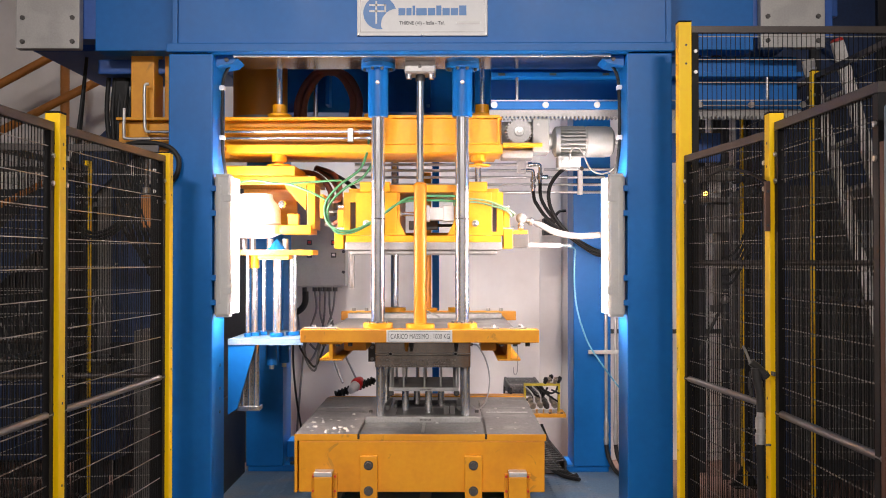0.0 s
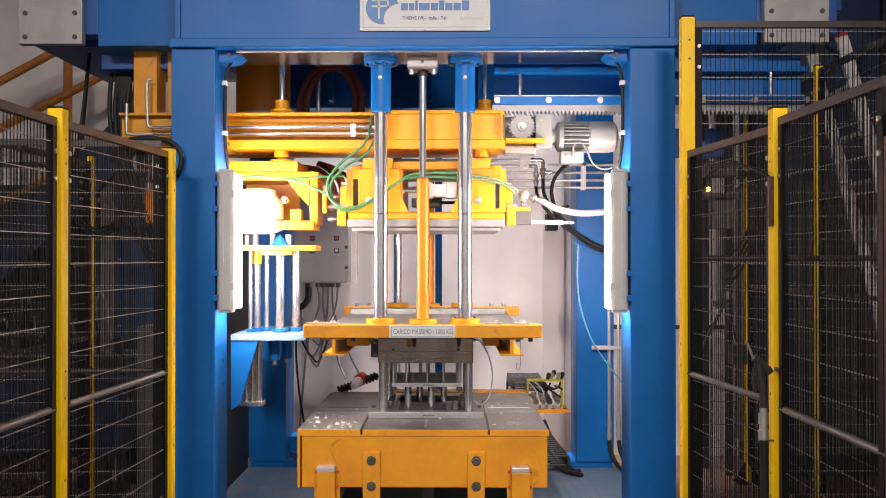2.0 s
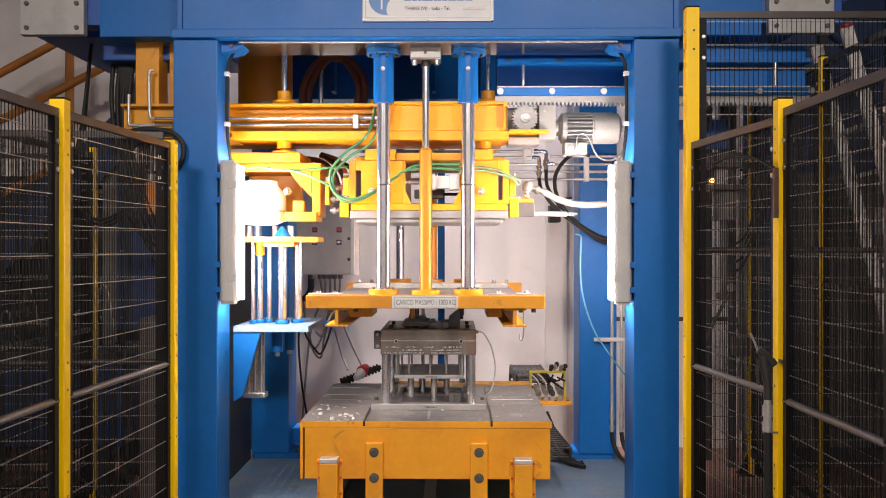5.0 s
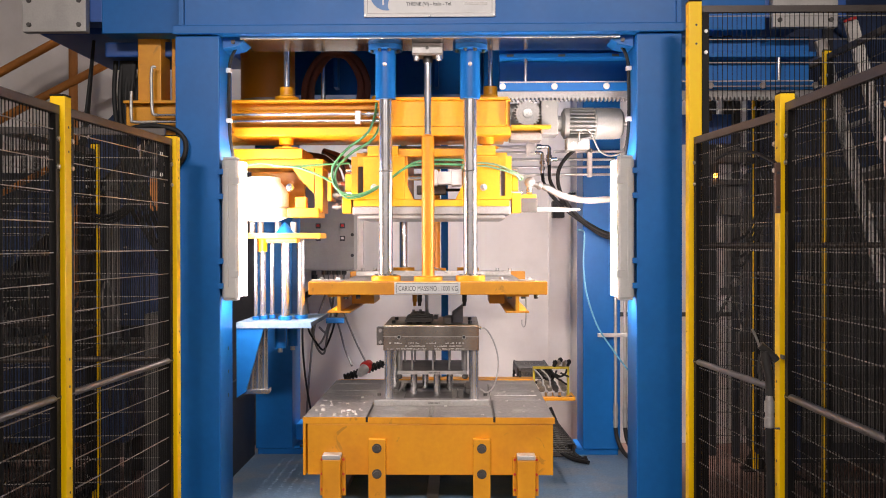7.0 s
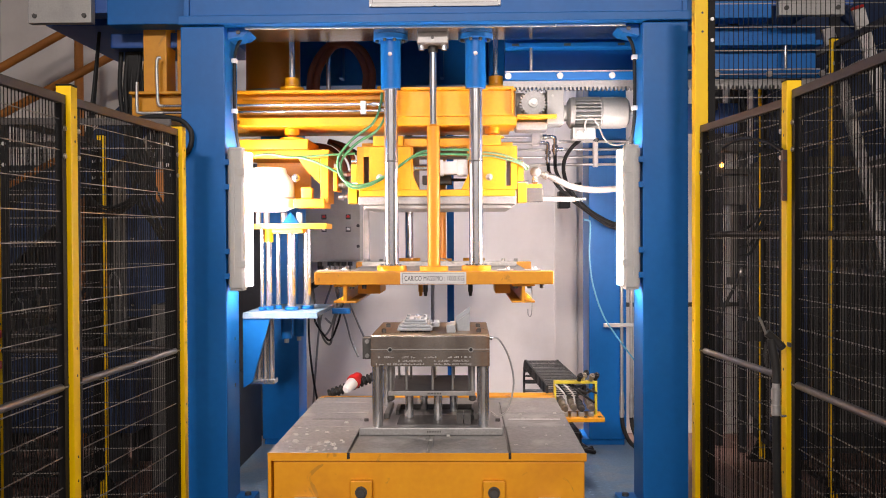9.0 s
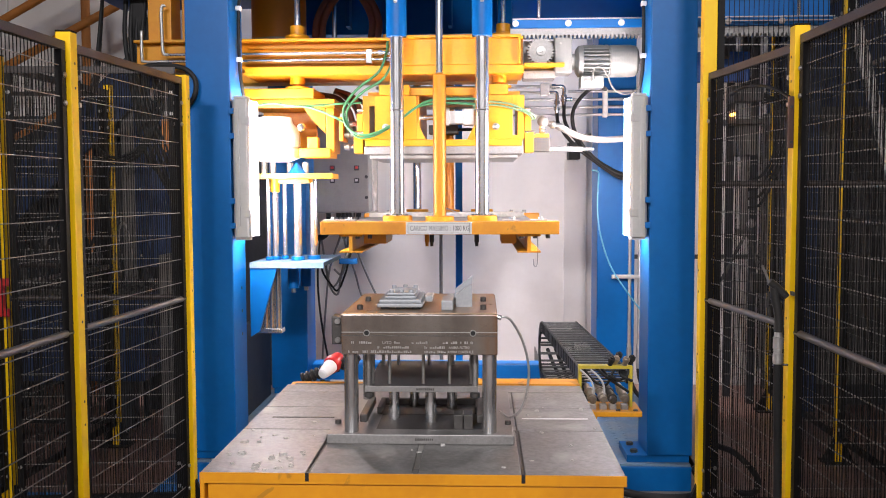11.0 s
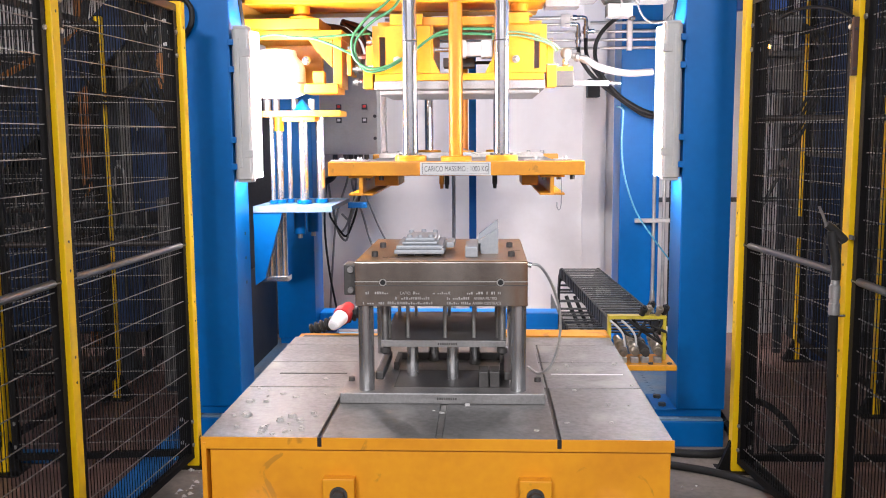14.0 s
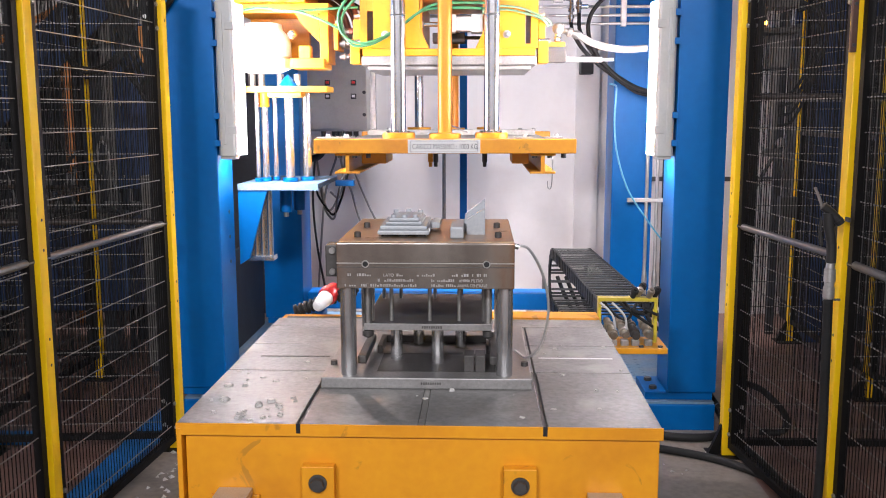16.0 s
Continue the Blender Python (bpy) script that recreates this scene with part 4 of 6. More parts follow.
part("hook_wire", H([(0.455, 0.11, 1.05), (0.457, 0.11, 0.98), (0.455, 0.11, 0.915), (0.447, 0.11, 0.895), (0.438, 0.11, 0.905), (0.437, 0.11, 0.93)], 0.0022, 6), STEEL, plat)
part("plate_cable", H([(-0.09, 1.0, 1.12), (-0.02, 0.9, 1.16), (0.08, 0.8, 1.125)], 0.003, 6), STEEL_GREY, plat)


# ---- sliding table ----
TY = 0.134           # front edge of the table at the start
table = thing("sliding_table", (0, TY, 0.17), "orange-yellow sliding press table with a slotted dusty steel top", "table")
TD = 1.29
body = part("skirt", B(-0.594, 0.588, TY + 0.006, TY + TD - 0.004, 0.327, 0.574, 0.005), ORANGE, table)
part("top_rim", B(-0.600, 0.594, TY, TY + TD, 0.5745, 0.5955, 0.003), ORANGE, table)
part("rim_lip", B(-0.6145, 0.5945, TY - 0.003, TY + 0.0012, 0.5750, 0.6064, 0.001), ORANGE, table)
part("slot_bed", B(-0.592, 0.586, TY + 0.001, TY + TD - 0.05, 0.596, 0.5982, 0), STEEL_DARK, table)
part("corner_plate", B(-0.614, -0.6005, TY - 0.004, TY + TD, 0.327, 0.594, 0.003), ORANGE, table)
CUT_X, CUT_Y = (-0.613, -0.306, 0.306, 0.591), (0.0, 0.475, 0.79, 1.05)
tops = []
for i in range(3):
    for j in range(3):
        g = 0.0025
        gx = 0.006 if j == 0 else 0.0025
        x0, x1 = CUT_X[i] + (gx if i else 0), CUT_X[i + 1] - (gx if i < 2 else 0)
        if i == 1 and j == 0:
            part("top_plate", B(x0, -0.009, TY + 0.002, TY + CUT_Y[1] - g, 0.5985, 0.606, 0.0015), TABLE_STEEL, table)
            part("top_plate", B(0.009, x1, TY + 0.002, TY + CUT_Y[1] - g, 0.5985, 0.606, 0.0015), TABLE_STEEL, table)
            part("slot_filler", B(-0.008, 0.008, TY + 0.05, TY + 0.35, 0.5985, 0.6045, 0.001), STEEL, table, "bright slot filler strip")
            part("slot_filler", B(-0.008, 0.008, TY + 0.002, TY + 0.049, 0.5985, 0.6055, 0.001), TABLE_STEEL, table)
            continue
        part("top_plate", B(x0, x1, TY + CUT_Y[j] + 0.002, TY + CUT_Y[j + 1] - g, 0.5985, 0.606, 0.0015), TABLE_STEEL, table)
part("rear_top", B(-0.613, 0.591, TY + 1.0525, TY + TD - 0.112, 0.5985, 0.606, 0.0015), TABLE_STEEL, table)
part("rear_edge", B(-0.25, 0.591, TY + TD - 0.11, TY + TD, 0.5985, 0.612, 0.0015), ORANGE, table)
for x0, x1 in ((-0.55, -0.33), (0.33, 0.56)):
    part("slot_strip", B(x0, x1, TY + 0.628, TY + 0.638, 0.606, 0.6075, 0.0), WHITE if x0 > 0 else STEEL_DARK, table)
for x in (-0.306, 0.306):
    part("slot_end", B(x - 0.0055, x + 0.0055, TY - 0.0036, TY + 0.001, 0.583, 0.6068, 0), RUBBER, table)
for x in (-0.256, 0.245):
    bar = part("front_bar", B(x - 0.041, x + 0.041, TY - 0.024, TY + 0.0055, 0.20, 0.505, 0.003), ORANGE, table)
    for z in (0.462, 0.34):
        bm = hexbolt((x, TY - 0.0245, z), (0, -1, 0), 0.019, 0.018)
        part("washer", C((x, TY - 0.0242, z), (x, TY - 0.0275, z), 0.023, n=20), STEEL_DARK, bar)
        part("bolt", hexbolt((x, TY - 0.0277, z), (0, -1, 0), 0.018, 0.014), STEEL_DARK, bar)
for x in (-0.47, 0.455):
    hs = part("roller_housing", B(x - 0.043, x + 0.043, TY - 0.06, TY + 0.0055, 0.19, 0.415, 0.005), ORANGE, table)
    part("scraper_top", B(x - 0.043, x + 0.043, TY - 0.062, TY + 0.005, 0.4155, 0.437, 0.003), ALU, hs, "bright scraper block")
    part("housing_flange", B(x - 0.062, x + 0.062, TY - 0.004, TY + 0.0058, 0.23, 0.42, 0.002), ORANGE, hs)
    for dz in (0.405, 0.335, 0.26):
        for dx in (-0.052, 0.052):
            part("screw", C((x + dx, TY - 0.0045, dz), (x + dx, TY - 0.010, dz), 0.006, n=8), RED, hs)
    part("wheel", C((x - 0.02, TY + 0.05, 0.245), (x + 0.02, TY + 0.05, 0.245), 0.075, n=28), STEEL_DARK, table)
    part("wheel", C((x - 0.02, TY + TD - 0.12, 0.245), (x + 0.02, TY + TD - 0.12, 0.245), 0.075, n=28), STEEL_DARK, table)
# outrigger shelf with the air valves
part("valve_shelf", B(0.60, 0.835, TY + 1.12, TY + 1.30, 0.492, 0.514, 0.003), YELLOW, table)
part("shelf_arm", B(0.589, 0.66, TY + 1.16, TY + 1.26, 0.45, 0.491, 0.003), ORANGE, table)
FRAME_YELLOW = material("dirty_frame_yellow", (0.50, 0.40, 0.02), 0.5, stain=0.6, scale=12, dirt=(0.28, 0.22, 0.03))
VALVE_BRASS = material("nickel_valve_body", (0.40, 0.36, 0.30), 0.35, metal=0.8, stain=0.5, scale=20, dirt=(0.24, 0.19, 0.14))
bm = bmesh.new()
box(bm, 0.588, 0.600, TY + 1.20, TY + 1.24, 0.515, 0.672, 0.001)
box(bm, 0.796, 0.808, TY + 1.20, TY + 1.24, 0.515, 0.672, 0.001)
box(bm, 0.588, 0.808, TY + 1.20, TY + 1.235, 0.6725, 0.686, 0.001)
vm = part("valve_frame", bm, FRAME_YELLOW, table)
for i, x in enumerate((0.640, 0.683, 0.722, 0.770)):
    z = 0.552 + 0.004 * (i % 2)
    v = part("air_valve", turned(bmesh.new(), (x - 0.012, TY + 1.26, z + 0.035), (0.10, -1, -0.27), [(0, .014), (.035, .014), (.036, .019), (.05, .019), (.051, .013), (.07, .016), (.09, .019), (.105, .019), (.106, .013), (.118, .013), (.119, .016), (.128, .014), (.129, .007)], 14), (VALVE_BRASS, VALVE_BRASS, STEEL_DARK, VALVE_BRASS)[i], vm, "nickel-plated ball valve")
    part("valve_foot", B(x - 0.014, x + 0.014, TY + 1.15, TY + 1.18, 0.5145, 0.536, 0.002), STEEL, v)
    if i < 2:
        part("lever", H([(x - 0.048, TY + 1.18, 0.672), (x - 0.022, TY + 1.165, 0.650), (x - 0.002, TY + 1.15, 0.622), (x + 0.004, TY + 1.145, 0.578)], 0.0042, 8), PLASTIC_GREY, v, "bent pale lever")
    else:
        part("lever", H([(x + 0.03, TY + 1.17, 0.63), (x + 0.01, TY + 1.16, 0.64), (x - 0.02, TY + 1.16, 0.655)], 0.006, 8), RUBBER, v)
for x, y, z, m in ((0.715, 1.205, 0.69, RUBBER), (0.738, 1.23, 0.688, VALVE_BRASS), (0.752, 1.25, 0.70, RUBBER), (0.775, 1.205, 0.69, VALVE_BRASS), (0.80, 1.22, 0.692, RUBBER)):
    part("push_fitting", turned(bmesh.new(), (x, TY + y, z), (0.2, -0.5, 0.85), [(0, .011), (.02, .011), (.021, .015), (.034, .014), (.035, .008), (.042, .007)], 12), m, vm)
for k, pts in enumerate(([(0.615, 1.25, 0.66), (0.65, 1.23, 0.62), (0.70, 1.22, 0.60), (0.735, 1.23, 0.66)], [(0.66, 1.26, 0.67), (0.70, 1.20, 0.64), (0.76, 1.19, 0.60), (0.795, 1.21, 0.575)], [(0.69, 1.26, 0.66), (0.73, 1.21, 0.625), (0.78, 1.20, 0.64), (0.80, 1.22, 0.69)])):
    part("air_line", H([(x, TY + y, z) for x, y, z in pts], 0.006, 8), RUBBER, vm)
part("shelf_bolt", hexbolt((0.74, TY + 1.135, 0.5145), (0, 0, 1), 0.010, 0.006), STEEL_DARK, table)
part("shelf_bolt", hexbolt((0.81, TY + 1.135, 0.5145), (0, 0, 1), 0.010, 0.006), STEEL_DARK, table)

# floor rails of the table
for x in (-0.47, 0.455):
    t = thing("floor_rail", (x, 0, 0), "steel floor rail under the sliding table", "rail", "floor rails")
    part("rail_head", B(x - 0.02, x + 0.02, -2.1, 1.70, 0.140, 0.168, 0.003), STEEL, t)
    part("rail_web", B(x - 0.045, x + 0.045, -2.1, -0.03, 0.0, 0.139, 0.003), BLUE, t)
t = thing("guide_strip", (0, 0, 0.13), "bright steel guide strip on the deck", "rail")
part("strip", B(-0.03, 0.03, 0.08, 1.6, 0.1315, 0.16, 0.003), STEEL, t)

# industrial plug behind the table's rear edge
plug = thing("power_plug", (-0.455, TY + 1.31, 0.62), "red and white industrial power plug on a ribbed cable", "plug")
d = Vector((0.30, 0.90, 0.30)).normalized()
p0 = Vector((-0.478, TY + 1.225, 0.636))
part("plug_body", turned(bmesh.new(), p0, d, [(0, .014), (.006, .021), (.03, .026), (.07, .031), (.08, .031)], 18), WHITE, plug)
part("collar", turned(bmesh.new(), p0 + d * 0.081, d, [(0, .034), (.008, .038), (.03, .038), (.034, .031), (.07, .029), (.08, .024)], 20), RED, plug)
ribs = [(0, 0.012)]
for i in range(12):
    ribs += [(0.022 * i + 0.001, 0.019), (0.022 * i + 0.004, 0.027), (0.022 * i + 0.013, 0.027), (0.022 * i + 0.016, 0.019)]
bm = turned(bmesh.new(), Vector((-0.585, TY + 1.335, 0.594)), Vector((0.93, 0.0, 0.36)).normalized(), ribs + [(0.27, 0.012)], 14)
part("ribbed_cable", bm, RUBBER, plug)

# ---- die on the table ----
DY = TY + 0.262
die = thing("die", (0, DY, 0.606), "heat-stained steel casting die on pillars, bolted to the table", "die")
part("base_plate", B(-0.301, 0.290, DY + 0.036, DY + 0.68, 0.6065, 0.638, 0.003), STEEL_GREY, die)
part("base_recess", B(-0.15, 0.19, DY + 0.10, DY + 0.30, 0.6382, 0.6386, 0), STEEL_DARK, die)
bm = bmesh.new()
box(bm, -0.17, 0.18, DY + 0.43, DY + 0.445, 0.6385, 0.662, 0.001)
box(bm, -0.17, -0.155, DY + 0.30, DY + 0.43, 0.6385, 0.662, 0.001)
box(bm, 0.165, 0.18, DY + 0.30, DY + 0.43, 0.6385, 0.662, 0.001)
part("base_rim", bm, STEEL_DARK, die)
for x0, x1 in ((0.10, 0.128), (0.132, 0.16)):
    part("spacer_block", B(x0, x1, DY + 0.10, DY + 0.17, 0.639, 0.685, 0.002), STEEL_DARK, die)
for x in (-0.226, 0.214):
    for y in (0.075, 0.53):
        part("pillar", C((x, DY + y, 0.6385), (x, DY + y, 0.889), 0.0225, n=28), BRIGHT_STEEL, die)
for x, y in ((-0.105, 0.24), (-0.05, 0.42), (0.02, 0.20), (0.085, 0.38)):
    part("support_pillar", C((x, DY + y, 0.639), (x, DY + y, 0.759), 0.018, n=20), BRIGHT_STEEL, die)
ej = part("ejector_plate", B(-0.185, 0.178, DY + 0.103, DY + 0.54, 0.760, 0.778, 0.002), STEEL_DARK, die)
part("plate_edge", B(-0.185, 0.178, DY + 0.097, DY + 0.1025, 0.760, 0.7785, 0.001), STEEL_GREY, ej)
for x in (-0.165, -0.11, 0.0, 0.085, 0.155):
    for y in (0.14, 0.46):
        part("ejector_pin", C((x, DY + y, 0.7785), (x, DY + y, 0.888), 0.0055, n=10), STEEL, ej)
for x in (-0.175, 0.168):
    part("stop_nut", turned(bmesh.new(), (x, DY + 0.115, 0.735), (0, 0, 1), [(0, .008), (.006, .016), (.02, .016), (.024, .010)], 14), STEEL_DARK, ej)
    part("plate_stud", C((x, DY + 0.115, 0.7785), (x, DY + 0.115, 0.888), 0.011, n=12), STEEL, ej)
for x in (-0.192, 0.186):
    part("spring_arm", B(x - 0.012, x + 0.012, DY + 0.10, DY + 0.36, 0.660, 0.685, 0.004), STEEL_DARK, die)
bl = part("die_block", B(-0.252, 0.239, DY + 0.045, DY + 0.60, 0.89, 1.0175, 0.003), DIE_STEEL, die, "brown-stained steel die block")
part("die_face", B(-0.249, 0.236, DY + 0.048, DY + 0.597, 1.0178, 1.0208, 0.001), DIE_TOP, bl, "burnt brown die face")
part("parting_line", B(-0.252, 0.239, DY + 0.0435, DY + 0.0448, 0.96, 0.9625, 0), STAMP, bl)
part("seam", B(-0.252, 0.239, DY + 0.0440, DY + 0.0448, 0.949, 0.9515, 0), STEEL_DARK, bl)
for x in (-0.172, 0.162):
    part("hole_rim", C((x, DY + 0.0448, 0.959), (x, DY + 0.0432, 0.959), 0.0105, n=18), STEEL, bl)
    part("lift_hole", C((x, DY + 0.0432, 0.959), (x, DY + 0.0426, 0.959), 0.0075, n=16), RUBBER, bl)
part("lock_bracket", B(-0.292, -0.2525, DY + 0.10, DY + 0.17, 0.913, 1.003, 0.003), STEEL_DARK, bl)
for z in (0.928, 0.988):
    part("bracket_screw", C((-0.272, DY + 0.0995, z), (-0.272, DY + 0.092, z), 0.009, n=12), STEEL_GREY, bl)
for word, x, z, sq in (("LATO", -0.123, 0.9245, 1.0), ("ANIMA FILTRO", 0.086, 0.9095, 0.86), ("ANIMA CENTRALE", 0.082, 0.8955, 0.86)):
    letters("stamped_word", word, 0.0115, x, DY + 0.0444, z, STAMP, bl, 1.0, sq, 0.0001)
rng = random.Random(9)
for row, (z, spans) in enumerate(((0.925, ((-0.222, -0.212), (-0.195, -0.148), (-0.086, -0.07), (-0.03, 0.02), (0.062, 0.162))), (0.91, ((-0.138, -0.038), (0.01, 0.078))), (0.896, ((-0.23, -0.195), (-0.185, -0.03), (0.01, 0.074))))):
    bm = bmesh.new()
    for a, b in spans:
        x = a
        while x < b:
            w = rng.choice((0.003, 0.004, 0.0055))
            if rng.random() < 0.85:
                h = rng.choice((0.004, 0.007, 0.0075))
                box(bm, x, x + w, DY + 0.0440, DY + 0.0449, z, z + h)
            x += w + 0.0022
    tagged(part("stamped_line", bm, STAMP, bl), kind="stuff")
for x, z in ((-0.02, 0.6225), (-0.02, 0.769)):
    bm = bmesh.new()
    for k in range(9):
        box(bm, x + k * 0.0065, x + k * 0.0065 + 0.0045, (DY + 0.036 if z < 0.7 else DY + 0.097) - 0.0006, (DY + 0.036 if z < 0.7 else DY + 0.097), z - 0.0035, z + 0.0035)
    tagged(part("stamped_line", bm, STEEL_DARK, die), kind="stuff")
for x, y in ((-0.205, 0.14), (-0.205, 0.36), (0.195, 0.14), (0.195, 0.36)):
    part("face_dowel", turned(bmesh.new(), (x, DY + y, 1.021), (0, 0, 1), [(0, .010), (.014, .010), (.016, .007)], 14), STEEL_DARK, bl)
for a, b in (((0.20, DY + 0.28), (0.225, DY + 0.28)), ((-0.18, DY + 0.12), (-0.13, DY + 0.12))):
    part("vent_groove", B(a[0], b[0], a[1] - 0.002, a[1] + 0.002, 1.0208, 1.0216, 0), RUBBER, bl)
for x in (-0.285, 0.275):
    part("clamp_bolt", hexbolt((x, DY + 0.17, 0.6385), (0, 0, 1), 0.011, 0.012), STEEL_DARK, die)
part("sensor_lead", H([(0.24, DY + 0.10, 1.003), (0.28, DY + 0.11, 0.993), (0.325, DY + 0.16, 0.908), (0.345, DY + 0.20, 0.80), (0.325, DY + 0.22, 0.69), (0.285, DY + 0.24, 0.645), (0.25, DY + 0.26, 0.66)], 0.004, 8), ALU, die, "thin grey sensor lead")
part("lead_gland", C((0.239, DY + 0.10, 1.003), (0.252, DY + 0.10, 1.), 0.008, n=10), CHROME, die)

# ---- castings lying on the die ----
c1 = thing("stepped_casting", (-0.08, DY + 0.2, 1.021), "light grey stepped tray casting resting on the die", "casting")
for k, (w, dd, z0, z1) in enumerate(((0.074, 0.13, 1.027, 1.04), (0.068, 0.12, 1.04, 1.052), (0.052, 0.10, 1.052, 1.061), (0.045, 0.09, 1.061, 1.071))):
    part("step", B(-0.075 - w, -0.075 + w, DY + 0.27 - dd, DY + 0.27 + dd, z0, z1, 0.004), CASTING, c1)
bm = bmesh.new()
for k in range(3):
    box(bm, -0.138 + 0.05 * k, -0.11 + 0.05 * k, DY + 0.15, DY + 0.38, 1.0211, 1.0268)
part("foot", bm, RUBBER, c1)
part("side_wing", B(0.001, 0.025, DY + 0.24, DY + 0.36, 1.034, 1.052, 0.003), CASTING, c1)
for x, y in ((-0.107, 0.20), (-0.043, 0.20), (-0.112, 0.34), (-0.038, 0.34), (-0.075, 0.20), (-0.075, 0.36)):
    part("boss", C((x, DY + y, 1.071), (x, DY + y, 1.079), 0.009, 0.0075, 14), CASTING, c1)
c2 = thing("angled_casting", (0.12, DY + 0.2, 1.021), "light grey casting with an upright angled fin on the die", "casting")
part("low_block", B(0.06, 0.098, DY + 0.11, DY + 0.25, 1.0211, 1.054, 0.004), CASTING, c2)
part("low_block", B(0.07, 0.105, DY + 0.26, DY + 0.38, 1.0211, 1.046, 0.004), CASTING, c2)
bm = bmesh.new()
prism(bm, [(0.105, 1.0211), (0.158, 1.0211), (0.158, 1.096), (0.14, 1.087), (0.105, 1.063)], "y", DY + 0.20, DY + 0.23)
part("fin", bm, CASTING, c2)
bm = bmesh.new()
prism(bm, [(0.095, 1.038), (0.158, 1.058), (0.158, 1.118), (0.10, 1.073)], "y", DY + 0.27, DY + 0.29)
part("fin", bm, CASTING, c2)

# ---- chips of sand core lying on the table ----
rng = random.Random(21)
bm = bmesh.new()
for k in range(48):
    left = rng.random() < 0.72
    x = rng.uniform(-0.58, -0.34) if left else rng.uniform(0.33, 0.57)
    if rng.random() < 0.12:
        x = rng.uniform(-0.28, 0.28)
        y = TY + rng.uniform(0.03, 0.3)
    else:
        y = TY + (abs(rng.gauss(0, 0.22)) + 0.02 if left else rng.uniform(0.05, 1.0))
    s = rng.uniform(0.004, 0.016) * (1.0 if left else 0.7)
    h = s * rng.uniform(0.25, 0.6)
    n = rng.randint(4, 6)
    a0 = rng.random() * 6
    pts = [(x + s * rng.uniform(0.6, 1.2) * math.cos(a0 + 6.283 * i / n), y + s * rng.uniform(0.6, 1.2) * math.sin(a0 + 6.283 * i / n)) for i in range(n)]
    lo = [bm.verts.new((*p, 0.6062)) for p in pts]
    hi = [bm.verts.new((x + (p[0] - x) * 0.7, y + (p[1] - y) * 0.7, 0.6062 + h * rng.uniform(0.6, 1.2))) for p in pts]
    bm.faces.new(hi)
    for i in range(n):
        bm.faces.new((lo[i], lo[(i + 1) % n], hi[(i + 1) % n], hi[i]))
me_chips = thing("core_chips", (0, TY, 0.606), "pale broken sand core chips scattered on the table", "debris", kind="stuff")
tagged(part("chip", bm, CHIP, me_chips), kind="stuff")

# ---- cable chain beside the table ----
chain = thing("cable_chain", (0.70, 1.2, 0.2), "black ladder-type cable chain with thin crossbars", "cable chain")
LINKS, PITCH, CR = 39, 0.056, 0.14
link0 = bmesh.new()
box(link0, -0.104, -0.092, -0.031, 0.031, -0.028, 0.028, 0.002)
side1 = bmesh.new()
box(side1, 0.092, 0.104, -0.031, 0.031, -0.028, 0.028, 0.002)
bar0 = bmesh.new()
for z in (-0.024, 0.024):
    box(bar0, -0.0915, 0.0915, -0.008, 0.004, z - 0.003, z + 0.003, 0.001)
links = []
for i in range(LINKS):
    if i == 0:
        ob = part("link", link0, RUBBER)
        ob.parent = chain
        cross = part("crossbar", bar0, material("chain_grey_plastic", (0.045, 0.045, 0.045), 0.35))
        cross.parent = ob
        side = part("side_plate", side1, RUBBER)
        side.parent = ob
    else:
        ob = new("link", links[0].data)
        ob.parent = chain
        new("crossbar", cross.data).parent = ob
        new("side_plate", side.data).parent = ob
    links.append(ob)
loops = thing("chain_cables", (0.66, 1.9, 0.2), "black cables hanging behind the cable chain", "cable", "black hoses")
for k in range(3):
    part("cable", H([(0.60 + 0.05 * k, 1.42, 0.42), (0.64 + 0.05 * k, 1.36, 0.32), (0.70 + 0.04 * k, 1.30, 0.22), (0.80 + 0.03 * k, 1.25, 0.15), (0.90, 1.15 + 0.06 * k, 0.145)], 0.012), RUBBER, loops)
chain_tray = thing("chain_trough", (0.655, 1.5, 0.13), "dark sheet steel trough under the cable chain", "trough")
part("floor_sheet", B(0.575, 0.825, 1.35, 2.25, 0.1315, 0.137, 0.0), STEEL_DARK, chain_tray)
part("side_sheet", B(0.568, 0.574, 1.0, 2.25, 0.1315, 0.29, 0.0), STEEL_DARK, chain_tray)

# ---- cabinet and services at the rear ----
cab = thing("switch_cabinet", (-0.75, 2.1, 1.25), "grey steel switch cabinet on the pale wall", "cabinet")
part("cabinet_body", B(-0.97, -0.60, 1.96, 2.349, 1.255, 1.88, 0.006), CABINET, cab)
dr = part("cabinet_door", B(-0.96, -0.575, 1.935, 1.9595, 1.265, 1.87, 0.005), CABINET, cab)
for x in (-0.82, -0.655):
    for z, m in ((1.56, RED), (1.475, WHITE)):
        sw = part("switch", B(x - 0.017, x + 0.017, 1.925, 1.9345, z - 0.017, z + 0.017, 0.002), INK, dr)
        part("switch_lamp", B(x - 0.010, x + 0.010, 1.919, 1.9245, z - 0.006, z + 0.010, 0.002), m, sw)
for z in (1.36, 1.50):
    part("door_lock", C((-0.588, 1.9345, z), (-0.588, 1.922, z), 0.011, n=12), INK, dr)
part("frame_post", B(-0.555, -0.52, 1.98, 2.02, 1.25, 1.9, 0.003), ALU, cab)
for k, x in enumerate((-0.87, -0.80, -0.765, -0.73, -0.70, -0.66)):
    part("gland", C((x, 2.05, 1.225), (x, 2.05, 1.2545), 0.017, n=12), STEEL_DARK, cab)
wires = thing("wall_cables", (-0.75, 2.1, 0.2), "grey cables drooping from the cabinet along the wall", "cable", "wall cables")
